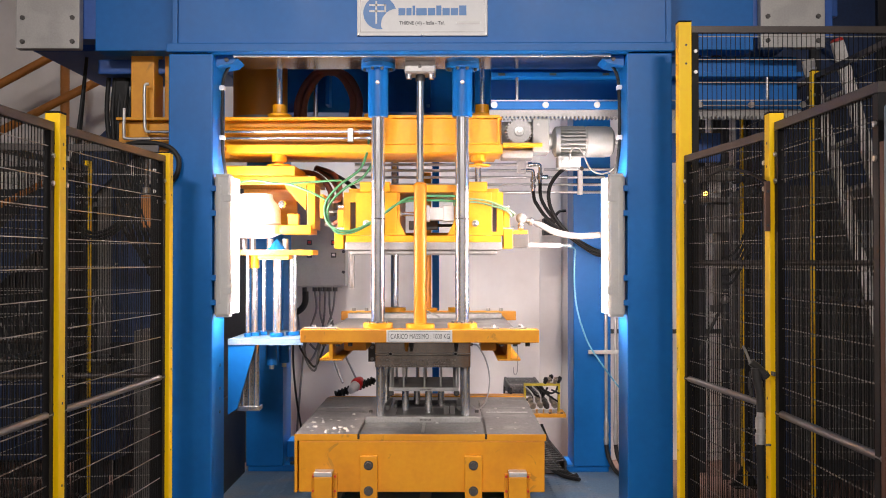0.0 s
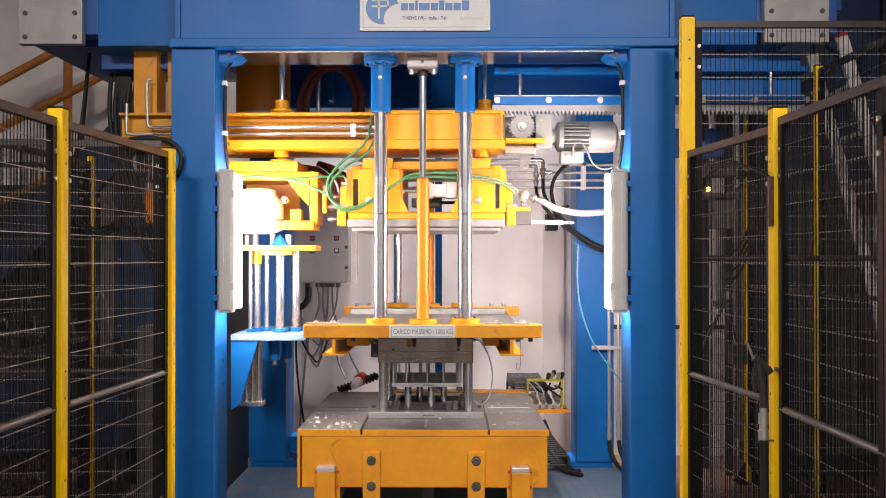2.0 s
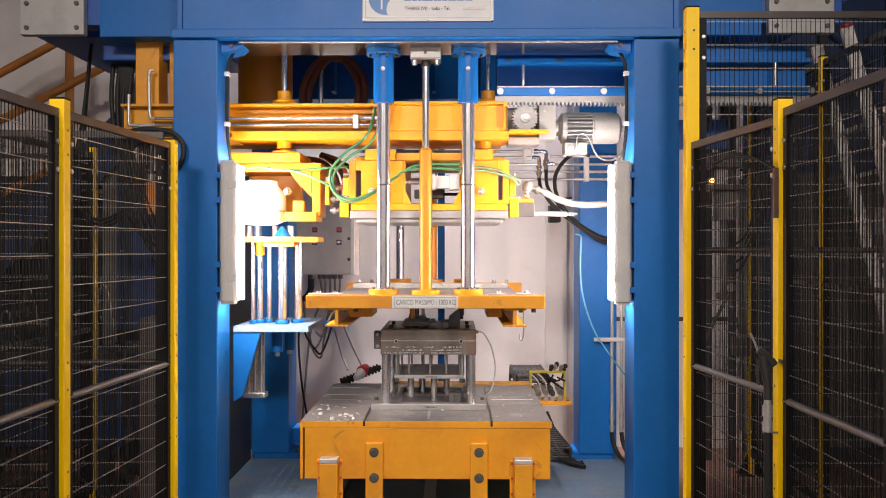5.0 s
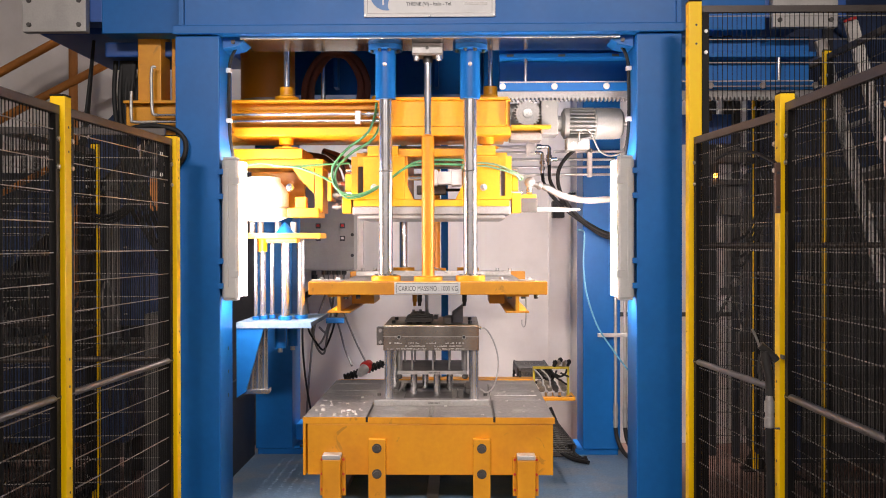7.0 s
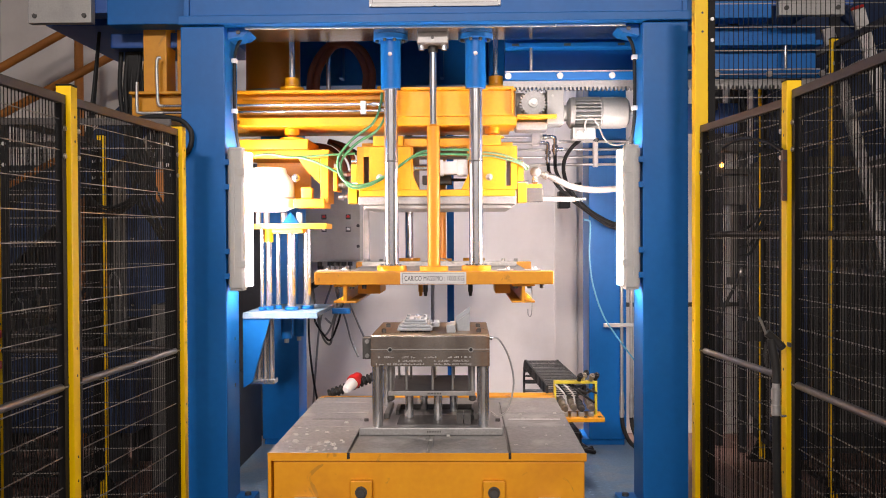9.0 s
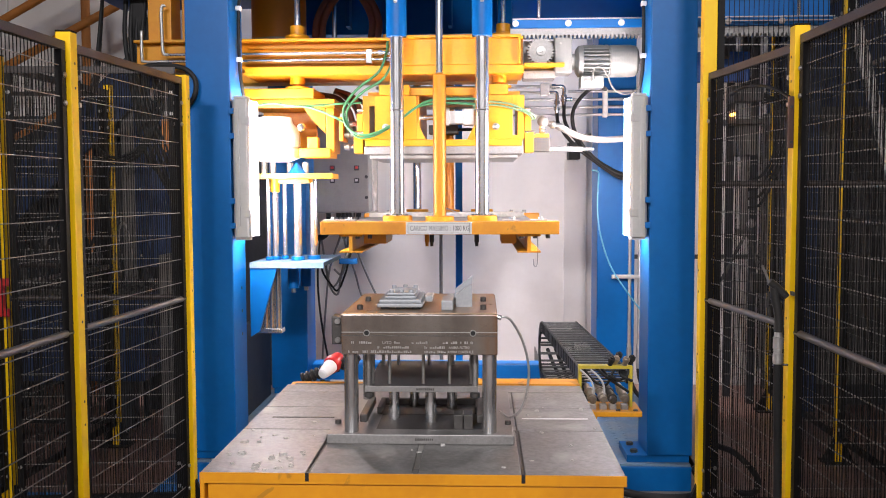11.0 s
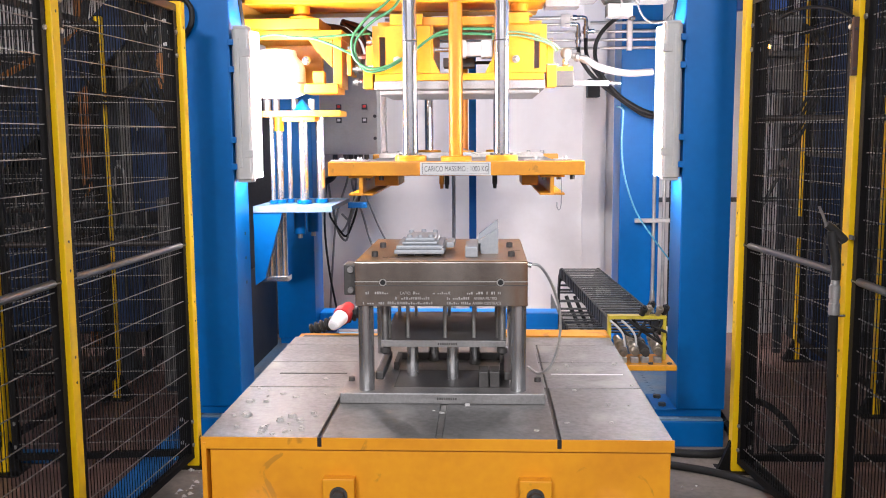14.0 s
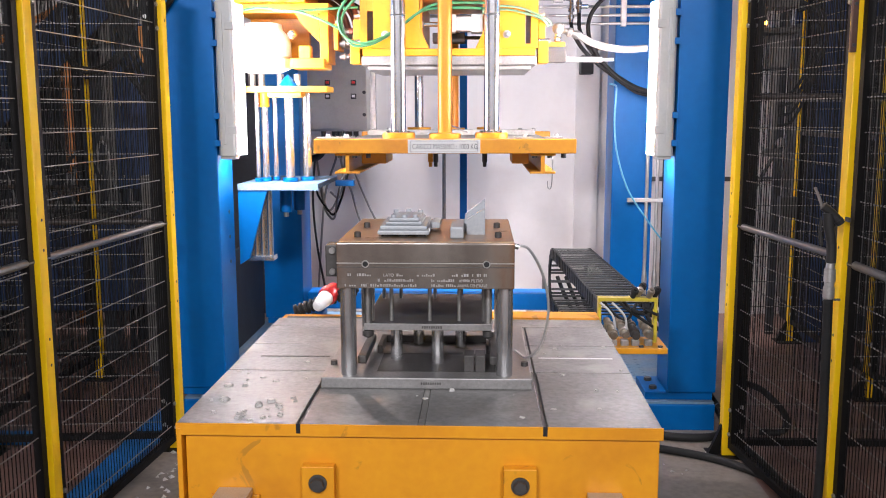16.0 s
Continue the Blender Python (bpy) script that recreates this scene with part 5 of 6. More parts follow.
part("ribbed_conduit", H([(-0.865, 2.05, 1.225), (-0.87, 2.05, 1.14), (-0.92, 2.05, 1.085), (-1.0, 2.04, 1.09), (-1.06, 2.03, 1.18), (-1.06, 2.03, 1.5)], 0.022, 10), RUBBER, wires)
for k, pts in enumerate((
    [(-0.80, 2.05, 1.225), (-0.79, 2.05, 1.10), (-0.84, 2.06, 0.95), (-0.88, 2.08, 0.80), (-0.92, 2.1, 0.4), (-0.94, 2.1, 0.1)],
    [(-0.765, 2.05, 1.225), (-0.76, 2.06, 1.05), (-0.70, 2.08, 0.86), (-0.66, 2.1, 0.70), (-0.60, 2.0, 0.60)],
    [(-0.73, 2.05, 1.225), (-0.74, 2.06, 1.02), (-0.80, 2.08, 0.80), (-0.86, 2.08, 0.74), (-0.90, 2.08, 0.90), (-0.93, 2.08, 1.1)],
    [(-0.70, 2.05, 1.225), (-0.69, 2.06, 1.05), (-0.61, 2.08, 0.82), (-0.52, 2.1, 0.62)],
    [(-0.66, 2.05, 1.225), (-0.68, 2.06, 1.08), (-0.76, 2.08, 0.88), (-0.79, 2.08, 0.82), (-0.84, 2.08, 0.86)],
    [(-0.93, 2.05, 1.1), (-0.95, 2.05, 0.8), (-0.93, 2.06, 0.5), (-0.88, 2.06, 0.2)],
)):
    part("cable", H(pts, 0.0075, 7), CABLE_GREY if k < 5 else RUBBER, wires)
bar = thing("blue_upright", (0.04, 1.9, 0.13), "slim blue square upright at the rear", "post")
part("upright", B(0.016, 0.062, 1.88, 1.93, 0.0, 2.6, 0.003), BLUE, bar)
lr = thing("tall_rear_pipe", (-0.08, 1.95, 0), "bright vertical service pipe at the rear", "pipe")
part("pipe", C((-0.085, 1.95, 0.0), (-0.085, 1.95, 1.9), 0.012), STEEL, lr)

pipes = thing("service_pipes", (0.8, 1.3, 1.85), "bank of bright service pipes across the rear column", "pipe", "service pipes")
for z, x1 in ((1.952, 1.09), (1.906, 1.09)):
    part("pipe", C((-0.45, 1.36, z), (x1, 1.36, z), 0.0085, n=12), ALU, pipes)
part("pipe", H([(-0.45, 1.36, 1.86), (0.3, 1.36, 1.86), (1.06, 1.36, 1.86), (1.085, 1.36, 1.855), (1.092, 1.36, 1.835), (1.092, 1.36, 1.55)], 0.0085, 10, 3), ALU, pipes)
part("pipe", C((0.715, 1.36, 2.0), (1.2, 1.36, 2.0), 0.0085, n=12), ALU, pipes)
for z, x, zl in ((2.028, 0.687, 1.905), (1.992, 0.645, 1.855)):
    part("pipe", C((-0.45, 1.34, z), (x - 0.05, 1.34, z), 0.0095, n=12), ALU, pipes)
    part("elbow", H([(x - 0.055, 1.34, z), (x - 0.012, 1.34, z), (x, 1.34, z - 0.012), (x, 1.34, z - 0.05)], 0.012, 12, 4), BRIGHT_STEEL, pipes)
    part("riser", turned(bmesh.new(), (x, 1.34, zl), (0, 0, 1), [(0, .013), (.03, .013), (.031, .018), (.05, .018), (.051, .011), (z - zl - 0.07, .011), (z - zl - 0.069, .018), (z - zl - 0.05, .018)], 14), BRIGHT_STEEL, pipes)
    part("union_nut", C((x - 0.075, 1.34, z), (x - 0.05, 1.34, z), 0.016, n=6), BRIGHT_STEEL, pipes)
part("pipe_clamp", B(0.545, 0.60, 1.325, 1.355, 1.972, 2.05, 0.004), ALU, pipes)
part("tee_stub", C((0.687, 1.34, 1.952), (0.735, 1.34, 1.952), 0.013, n=12), BRIGHT_STEEL, pipes)
part("pipe_comb", B(0.922, 0.952, 1.345, 1.385, 1.845, 2.015, 0.003), ALU, pipes)
for k, (pts, r) in enumerate((
    ([(0.836, 0.60, 1.93), (0.835, 1.0, 1.99), (0.813, 1.23, 1.985), (0.773, 1.25, 1.945), (0.739, 1.25, 1.888), (0.730, 1.25, 1.819), (0.750, 1.25, 1.74), (0.807, 1.25, 1.649), (0.897, 1.25, 1.563), (0.988, 1.25, 1.507), (1.07, 1.25, 1.485), (1.25, 1.25, 1.47)], 0.0115),
    ([(0.645, 1.33, 1.86), (0.648, 1.29, 1.81), (0.664, 1.27, 1.775), (0.704, 1.27, 1.717), (0.772, 1.27, 1.649), (0.85, 1.28, 1.590), (0.94, 1.28, 1.525), (1.03, 1.28, 1.475), (1.20, 1.28, 1.45)], 0.011),
    ([(0.687, 1.33, 1.91), (0.687, 1.28, 1.82), (0.727, 1.27, 1.74), (0.784, 1.27, 1.671), (0.86, 1.29, 1.60), (0.95, 1.30, 1.54), (1.05, 1.30, 1.495), (1.20, 1.30, 1.475)], 0.011),
)):
    loose_hose("black_hose", pts, r, RUBBER, "black rubber hose hanging beside the rear column", group="black hoses", n=10)
valve = thing("wall_valve", (0.82, 2.0, 1.7), "small black valve unit on the rear wall", "valve")
part("valve_body", B(0.80, 0.88, 2.2, 2.349, 1.62, 1.74, 0.006), RUBBER, valve)
part("valve_arm", H([(0.86, 2.18, 1.72), (0.90, 2.15, 1.78), (0.95, 2.15, 1.79)], 0.01), RUBBER, valve)
loose_hose("air_tube", [(0.80, 0.85, 1.515), (0.848, 0.98, 1.508), (0.855, 1.0, 1.47), (0.850, 1.0, 1.314), (0.868, 1.0, 1.151), (0.926, 1.0, 0.973), (1.007, 1.0, 0.843), (1.104, 1.0, 0.713), (1.15, 1.0, 0.66)], 0.0046, CYAN_TUBE, "thin light blue air tube hanging free", "hose")
duct = thing("column_pipes", (1.0, 1.36, 0.5), "two bright pipes with fittings down the rear column", "pipe", "service pipes")
for x in (1.094, 1.152):
    part("pipe", C((x, 1.36, 0.46), (x, 1.36, 1.60), 0.010), ALU, duct)
    part("fitting", turned(bmesh.new(), (x, 1.36, 0.31), (0, 0, 1), [(0, .012), (.03, .016), (.06, .012), (.10, .016), (.15, .012), (.16, .010)], 14), ALU, duct)
    part("tail_hose", H([(x, 1.36, 0.31), (x + 0.01, 1.35, 0.24), (x + 0.04, 1.30, 0.17), (x + 0.08, 1.2, 0.145)], 0.013), RUBBER, duct)
part("pipe_strap", B(0.985, 1.19, 1.348, 1.374, 0.865, 0.888, 0.002), ALU, duct)
part("back_hose", C((1.195, 1.375, 0.25), (1.195, 1.375, 1.5), 0.012), RUBBER, duct)

for s in (-1, 1):
    x = 0.945 if s > 0 else -0.962
    c = thing("lamp_cable", (x, 0.1, 2.0), "black lamp cable clipped down the column", "cable", "lamp cables")
    part("cable", H([(x - s * 0.035, 0.12, 2.38), (x - s * 0.01, 0.12, 2.33), (x, 0.12, 2.25), (x, 0.12, 2.0), (x - s * 0.02, 0.11, 1.85)], 0.008), RUBBER, c)
    for z in (2.27, 2.03):
        part("cable_clip", B(x - 0.012, x + 0.012, 0.10, 0.135, z - 0.01, z + 0.01, 0.002), WHITE, c)


# ---- fences ----
def fence_post(x, y, h, w=0.05, foot=True):
    p = thing("fence_post", (x, y, 0), "yellow square steel fence post with a black foot", "fence post", "fence posts")
    body = part("post", B(x - w / 2, x + w / 2, y - w / 2, y + w / 2, 0.008, h, 0.003), POST_YELLOW, p)
    part("post_cap", B(x - w / 2 - 0.001, x + w / 2 + 0.001, y - w / 2 - 0.001, y + w / 2 + 0.001, h + 0.0005, h + 0.006, 0.002), BLACK, p)
    part("foot_plate", B(x - 0.08, x + 0.08, y - 0.06, y + 0.06, 0.0, 0.0075, 0.001), BLACK, p)
    if foot:
        for s in (-1, 1):
            bm = bmesh.new()
            prism(bm, [(x + s * w / 2, 0.008), (x + s * 0.078, 0.008), (x + s * 0.062, 0.045), (x + s * w / 2, 0.13)], "y", y - 0.012, y + 0.012)
            part("foot_gusset", bm, BLACK, p)
    for z in (0.62, 0.70, 0.97, 1.06, h - 0.10, h - 0.18):
        part("hole", C((x + 0.004, y - w / 2 - 0.0004, z), (x + 0.004, y - w / 2 + 0.001, z), 0.005, n=8), INK, body)
        s = -1 if x > 0 else 1
        part("hole", C((x + s * (w / 2 + 0.0004), y + 0.004, z), (x + s * (w / 2 - 0.001), y + 0.004, z), 0.005, n=8), INK, body)
    return p


def fence_panel(a, b, z0, z1, mid=None, pitch=0.0205, rail=None, label="black wire mesh fence panel with a grey middle rail"):
    """A panel from a to b, both (x, y)."""
    a, b = Vector((*a, 0)), Vector((*b, 0))
    u = (b - a).normalized()
    L = (b - a).length
    n = Vector((-u.y, u.x, 0))
    pn = thing("wire_fence", a + Vector((0, 0, z0)), label, "fence", "wire fences")

    def bar(bm, s0, s1, h0, h1, t, off=0.0):
        vs = [bm.verts.new(a + u * s + n * (k + off) + Vector((0, 0, h))) for s in (s0, s1) for k in (-t, t) for h in (h0, h1)]
        for f in ((0, 1, 3, 2), (4, 6, 7, 5), (0, 4, 5, 1), (2, 3, 7, 6), (0, 2, 6, 4), (1, 5, 7, 3)):
            bm.faces.new([vs[i] for i in f])
        return bm

    part("top_rail", bar(bmesh.new(), 0, L, z1 - 0.028, z1, 0.012), TOP_RAIL, pn)
    part("bottom_rail", bar(bmesh.new(), 0, L, z0, z0 + 0.026, 0.012), BLACK, pn)
    part("stile", bar(bmesh.new(), 0, 0.028, z0 + 0.027, z1 - 0.029, 0.012), BLACK, pn)
    part("stile", bar(bmesh.new(), L - 0.028, L, z0 + 0.027, z1 - 0.029, 0.012), BLACK, pn)
    if mid:
        part("middle_rail", C(a - u * 0.01 + Vector((0, 0, mid)), a + u * (L + 0.01) + Vector((0, 0, mid)), 0.0125, n=16), rail or (RAIL_GREY if z0 < 0.1 else TOP_RAIL), pn, "worn middle rail")
    bm = bmesh.new()
    r = 0.00122
    k = 0.028 + pitch
    while k < L - 0.03:
        bar(bm, k - r, k + r, z0 + 0.026, z1 - 0.028, r)
        k += pitch
    tagged(part("wire_mesh", bm, WIRE, pn, "dark welded wire mesh"), kind="stuff")
    z = z0 + 0.068
    while z < z1 - 0.04:
        part("cross_wire", bar(bmesh.new(), 0.02, L - 0.02, z - 0.0015, z + 0.0015, 0.0015, 0.0027), WIRE_BRIGHT, pn)
        z += 0.10
    for s in (0.014, L - 0.014):
        for h in (z0 + 0.06, z0 + 0.16, z1 - 0.11, z1 - 0.20):
            c = a + u * s + Vector((0, 0, h))
            part("bolt", hexbolt(c + Vector((0, 0, 0)) - n * 0.0125, -n, 0.009, 0.006), STEEL, pn)
            part("bolt", hexbolt(c + n * 0.0125, n, 0.009, 0.006), STEEL, pn)
    return pn


fence_post(-1.103, -0.30, 1.905)
fence_post(-1.171, -1.25, 1.925)
fence_post(-1.20, -2.30, 1.925)
fence_panel((-1.106, -0.33), (-1.166, -1.22), 0.045, 1.893, 0.94)
fence_panel((-1.173, -1.28), (-1.20, -2.27), 0.045, 1.893, 0.94)
fence_panel((-1.135, -0.30), (-1.84, -0.38), 0.045, 1.94, 0.945, rail=TOP_RAIL, label="black wire mesh fence panel across the side cell")
fence_post(1.146, -0.30, 2.469, 0.056)
fence_post(1.243, -1.12, 1.943)
fence_panel((1.149, -0.335), (1.238, -1.09), 0.045, 1.89, 0.937)
fence_panel((1.245, -1.15), (1.262, -1.86), 0.045, 1.91, 0.925)
fence_panel((1.18, -0.30), (3.2, -0.28), 0.045, 2.455, 1.43, rail=TOP_RAIL, label="tall black wire mesh fence panel across the side cell")
# outer fences of the side cells
fence_post(2.02, 0.47, 2.42, 0.036)
fence_post(2.01, 1.57, 2.42, 0.036)
fence_post(2.03, -0.70, 2.42, 0.036)
fence_panel((2.02, 0.44), (2.03, -0.67), 0.12, 2.40, 1.25, 0.024)
fence_panel((2.012, 1.54), (2.02, 0.50), 0.12, 2.40, 1.25, 0.024)
fence_post(-1.83, 0.67, 1.98, 0.04)
handle_post = fence_post(-1.87, -0.40, 1.98)
fence_panel((-1.83, 0.64), (-1.865, -0.37), 0.12, 1.95, 1.0, 0.024)
fence_panel((-1.87, -0.43), (-1.88, -1.3), 0.12, 1.95, 1.0, 0.024)
fence_panel((-3.4, 0.69), (-1.865, 0.68), 0.12, 1.95, 1.0, 0.024)

# latch and push rod on the right-hand gate
gate = thing("gate_latch", (1.21, -1.15, 1.545), "brown steel gate latch plate with a black push rod", "latch")
part("latch_plate", B(1.199, 1.2165, -1.158, -1.1455, 1.54, 1.71, 0.002), material("brown_latch_steel", (0.09, 0.045, 0.03), 0.5, metal=0.3), gate)
part("push_rod", H([(1.160, -0.60, 1.775), (1.175, -0.78, 1.785), (1.190, -1.0, 1.755), (1.205, -1.14, 1.71)], 0.006), BLACK, gate)
for z in (1.56, 1.675):
    part("plate_screw", C((1.2075, -1.1585, z), (1.2075, -1.162, z), 0.005, n=10), INK, gate)

# air gun hung on the right-hand post
gun = thing("air_gun", (1.19, -1.18, 0.9), "black air gun with a bright coupling hung on the fence post", "air gun")
gy = -1.181
GX, GZ = -0.012, -0.003
def gun_point(x, z):
    """The gun's outline, enlarged by a twentieth to its true size."""
    return 0.142 + (x + GX - 0.142) * 1.051, 1.37 + (z + GZ - 1.37) * 1.051


def gp(x, z):
    u, w = gun_point(x, z)
    return (u, gy, w)
def flat_piece(nm, outline, half, mat, label=""):
    bm = bmesh.new()
    prism(bm, [gun_point(x, z) for x, z in outline], "y", gy - half, gy + half)
    bmesh.ops.bevel(bm, geom=list(bm.edges), offset=0.004, segments=2, affect="EDGES")
    return part(nm, bm, mat, gun, label)
GUN_BLACK = material("worn_black_plastic", (0.035, 0.034, 0.033), 0.35, grain=0.3, stain=0.4, scale=14)
part("gun_body", H([gp(1.103, 1.117), gp(1.122, 1.103), gp(1.138, 1.088), gp(1.149, 1.075)], 0.0125, 14, 3), GUN_BLACK, gun)
part("end_cap", C(gp(1.146, 1.079), gp(1.155, 1.068), 0.0145, 0.013, 16), GUN_BLACK, gun)
part("grip", H([gp(1.118, 1.098), gp(1.123, 1.06), gp(1.132, 1.02), gp(1.134, 0.985), gp(1.134, 0.958)], 0.0145, 14, 4), GUN_BLACK, gun)
flat_piece("trigger", [(1.099, 1.092), (1.105, 1.080), (1.103, 1.045), (1.112, 1.005), (1.100, 1.003), (1.094, 1.045)], 0.005, GUN_BLACK)
part("nozzle", H([gp(1.102, 1.112), gp(1.092, 1.140), gp(1.079, 1.168)], 0.0042, 8), STEEL, gun)
part("coupling", turned(bmesh.new(), gp(1.1335, 0.855), (0, 0, 1), [(0, .013), (.004, .0165), (.035, .0165), (.037, .014), (.05, .014), (.052, .0165), (.088, .0165), (.092, .013), (.107, .012)], 18), ALU, gun, "bright hose coupling")
part("coupling_screw", C(gp(1.118, 0.853), gp(1.166, 0.853), 0.004, n=8), CHROME, gun)
part("gun_hose", H([gp(1.1335, 0.856), gp(1.136, 0.70), gp(1.141, 0.45), gp(1.137, 0.22), gp(1.13, 0.10), (1.16, gy + 0.05, 0.03), (1.10, gy + 0.25, 0.02)], 0.0135, 12), RUBBER, gun)
part("hook", B(1.2185, 1.226, gy + 0.004, -1.1455, 1.052, 1.066, 0.002), STEEL_DARK, gun)

# control pulpit at the right-hand edge
pul = thing("control_box", (1.32, -2.1, 0), "grey-blue steel control box on a dark stand beside the gate", "control box")
part("box_body", B(1.235, 1.60, -2.40, -1.915, 0.70, 1.84, 0.012), material("grey_blue_paint", (0.22, 0.30, 0.36), 0.5), pul)
part("stand", B(1.30, 1.50, -2.3, -2.0, 0.0, 0.699, 0.006), BLACK, pul)
part("edge_strip", B(1.245, 1.262, -1.90, -1.875, 0.1, 1.75, 0.003), material("brown_strip", (0.10, 0.035, 0.015), 0.6), pul)
# red bow handle on the outer left-hand post
grip = part("gate_handle", B(-1.884, -1.843, -0.455, -0.4255, 0.874, 1.038, 0.008), RED, handle_post, "red plastic bow handle")
for z in (0.874, 1.004):
    part("lug", B(-1.8425, -1.822, -0.453, -0.428, z, z + 0.034, 0.004), RED, grip)

# ---- floor things ----
loose_hose("floor_hose", [(0.72, 0.10, 0.02), (0.86, -0.10, 0.02), (1.02, -0.16, 0.02), (1.16, -0.12, 0.02), (1.22, 0.05, 0.03), (1.19, 0.20, 0.1)], 0.018, RUBBER, "black hose lying on the floor beside the press", group="floor hoses", n=10)
loose_hose("floor_hose", [(0.62, -0.20, 0.02), (0.90, -0.30, 0.02), (1.10, -0.42, 0.02), (1.24, -0.62, 0.02), (1.30, -0.9, 0.02), (1.32, -1.4, 0.02)], 0.016, RUBBER, "black hose lying on the floor beside the press", group="floor hoses", n=10)
loose_hose("floor_hose", [(1.21, -0.05, 0.015), (1.24, -0.30, 0.015), (1.26, -0.6, 0.015), (1.22, -1.0, 0.015)], 0.012, RUBBER, "black hose lying on the floor along the fence", group="floor hoses", n=10)
loose_hose("floor_hose", [(1.30, 0.05, 0.20), (1.36, -0.05, 0.19), (1.44, -0.1, 0.10), (1.43, -0.1, 0.03), (1.34, -0.08, 0.02)], 0.014, RUBBER, "black hose looped behind the fence", group="floor hoses", n=10)
loose_hose("plinth_cable", [(1.168, -0.03, 0.125), (1.185, -0.035, 0.10), (1.19, -0.04, 0.05), (1.185, -0.04, 0.015)], 0.010, RUBBER, "black cable bent over the blue base corner", "cable")
loose_hose("fence_cable", [(-1.42, 0.05, 1.95), (-1.382, -0.01, 1.978), (-1.285, -0.025, 1.989), (-1.181, -0.03, 1.971), (-1.136, -0.03, 1.931), (-1.126, -0.03, 1.889), (-1.136, -0.03, 1.842), (-1.168, -0.02, 1.802), (-1.19, 0.0, 1.77)], 0.012, RUBBER, "black cable curved over the fence post", "cable")
ch = thing("floor_channel", (-1.42, -0.8, 0), "light blue steel channel lying on the floor behind the fence", "channel")
SKY_BLUE = material("sky_blue_paint", (0.012, 0.13, 0.38), 0.45, stain=0.5, scale=5)
part("channel", B(-1.325, -1.20, -1.9, 0.26, 0.0, 0.028, 0.004), SKY_BLUE, ch)
ch = thing("floor_channel", (-1.95, -0.3, 0), "light blue steel channel lying on the floor behind the fence", "channel")
part("channel", B(-2.5, -1.74, -0.30, -0.20, 0.0, 0.03, 0.004), SKY_BLUE, ch)
rng = random.Random(5)
bm = bmesh.new()
for k in range(90):
    x, y, s = (-1.10 + abs(rng.gauss(0, 0.10)), rng.uniform(-1.5, -0.05), rng.uniform(0.004, 0.016)) if k < 76 else (rng.uniform(0.7, 1.15), rng.uniform(-0.7, -0.05), rng.uniform(0.004, 0.010))
    q = [bm.verts.new((x + s * math.cos(a + k), y + s * math.sin(a + k), 0.0042)) for a in (0, 1.9, 3.6)]
    t = bm.verts.new((x, y, 0.004 + s * 0.7))
    for i in range(3):
        bm.faces.new((q[i], q[(i + 1) % 3], t))
fl = thing("floor_chips", (0, -0.6, 0), "pale chips scattered on the floor by the press", "debris", kind="stuff")
tagged(part("chip", bm, CHIP, fl), kind="stuff")

# ---- what stands behind the fences ----
stair = thing("staircase", (-3.0, 1.9, 0), "orange-railed steel stair against the pale wall", "staircase")
def rail_bar(a, b, r, mat, nm="rail"):
    part(nm, C(a, b, r, n=10), mat, stair)
rail_bar((-3.6, 1.85, 1.95), (-1.70, 1.85, 2.92), 0.028, RUST_ORANGE)
rail_bar((-3.6, 1.85, 1.45), (-1.70, 1.85, 2.42), 0.022, RUST_ORANGE)
rail_bar((-3.6, 1.85, 2.25), (-2.2, 1.85, 3.0), 0.028, RUST_ORANGE)
for x in (-2.47, -3.3):
    rail_bar((x, 1.88, 0.0), (x, 1.88, 3.0), 0.03, RUST_ORANGE, "stair_post")
bm = bmesh.new()
prism(bm, [(-4.0, 0.585), (-1.9, 2.555), (-1.9, 2.20), (-4.0, 0.23)], "y", 1.80, 1.83)
part("stringer", bm, CELL_BLUE, stair)
for k in range(9):
    x = -3.95 + 0.23 * k
    z = 0.50 + 0.216 * k
    part("tread", B(x, x + 0.22, 1.84, 2.30, z, z + 0.03, 0.003), STEEL_DARK, stair)

lad2 = thing("aluminium_ladder", (2.6, 0.9, 0), "worn aluminium ladder leaning behind the fence", "ladder")
LADDER = ((Vector((3.09, 1.0, 0.0)), Vector((2.366, 1.0, 2.70))), (Vector((3.0, 1.3, 0.0)), Vector((2.315, 1.3, 2.66))))
for a, b in LADDER:
    w = (b - a).normalized()
    s = w.cross(Vector((0, 1, 0))).normalized()
    bm = bmesh.new()
    vs = [bm.verts.new(p + s * k + Vector((0, j, 0))) for p in (a, b) for k in (-0.035, 0.035) for j in (-0.014, 0.014)]
    for f in ((0, 1, 3, 2), (4, 6, 7, 5), (0, 4, 5, 1), (2, 3, 7, 6), (0, 2, 6, 4), (1, 5, 7, 3)):
        bm.faces.new([vs[i] for i in f])
    part("side_rail", bm, LADDER_ALU, lad2)
for k in range(9):
    t = 0.1 + 0.1 * k
    p, q = (a.lerp(b, t) for a, b in LADDER)
    part("rung", C(p, q, 0.014, n=10), LADDER_ALU, lad2)
part("red_cap", C((2.366, 1.0, 2.701), (2.362, 1.0, 2.716), 0.036, n=12), RED, lad2)

def block(name, label, cat, dims, mat, bevel=0.006):
    t = thing(name, ((dims[0] + dims[1]) / 2, (dims[2] + dims[3]) / 2, dims[4]), label, cat)
    part("body", B(*dims, bevel), mat, t)
    return t


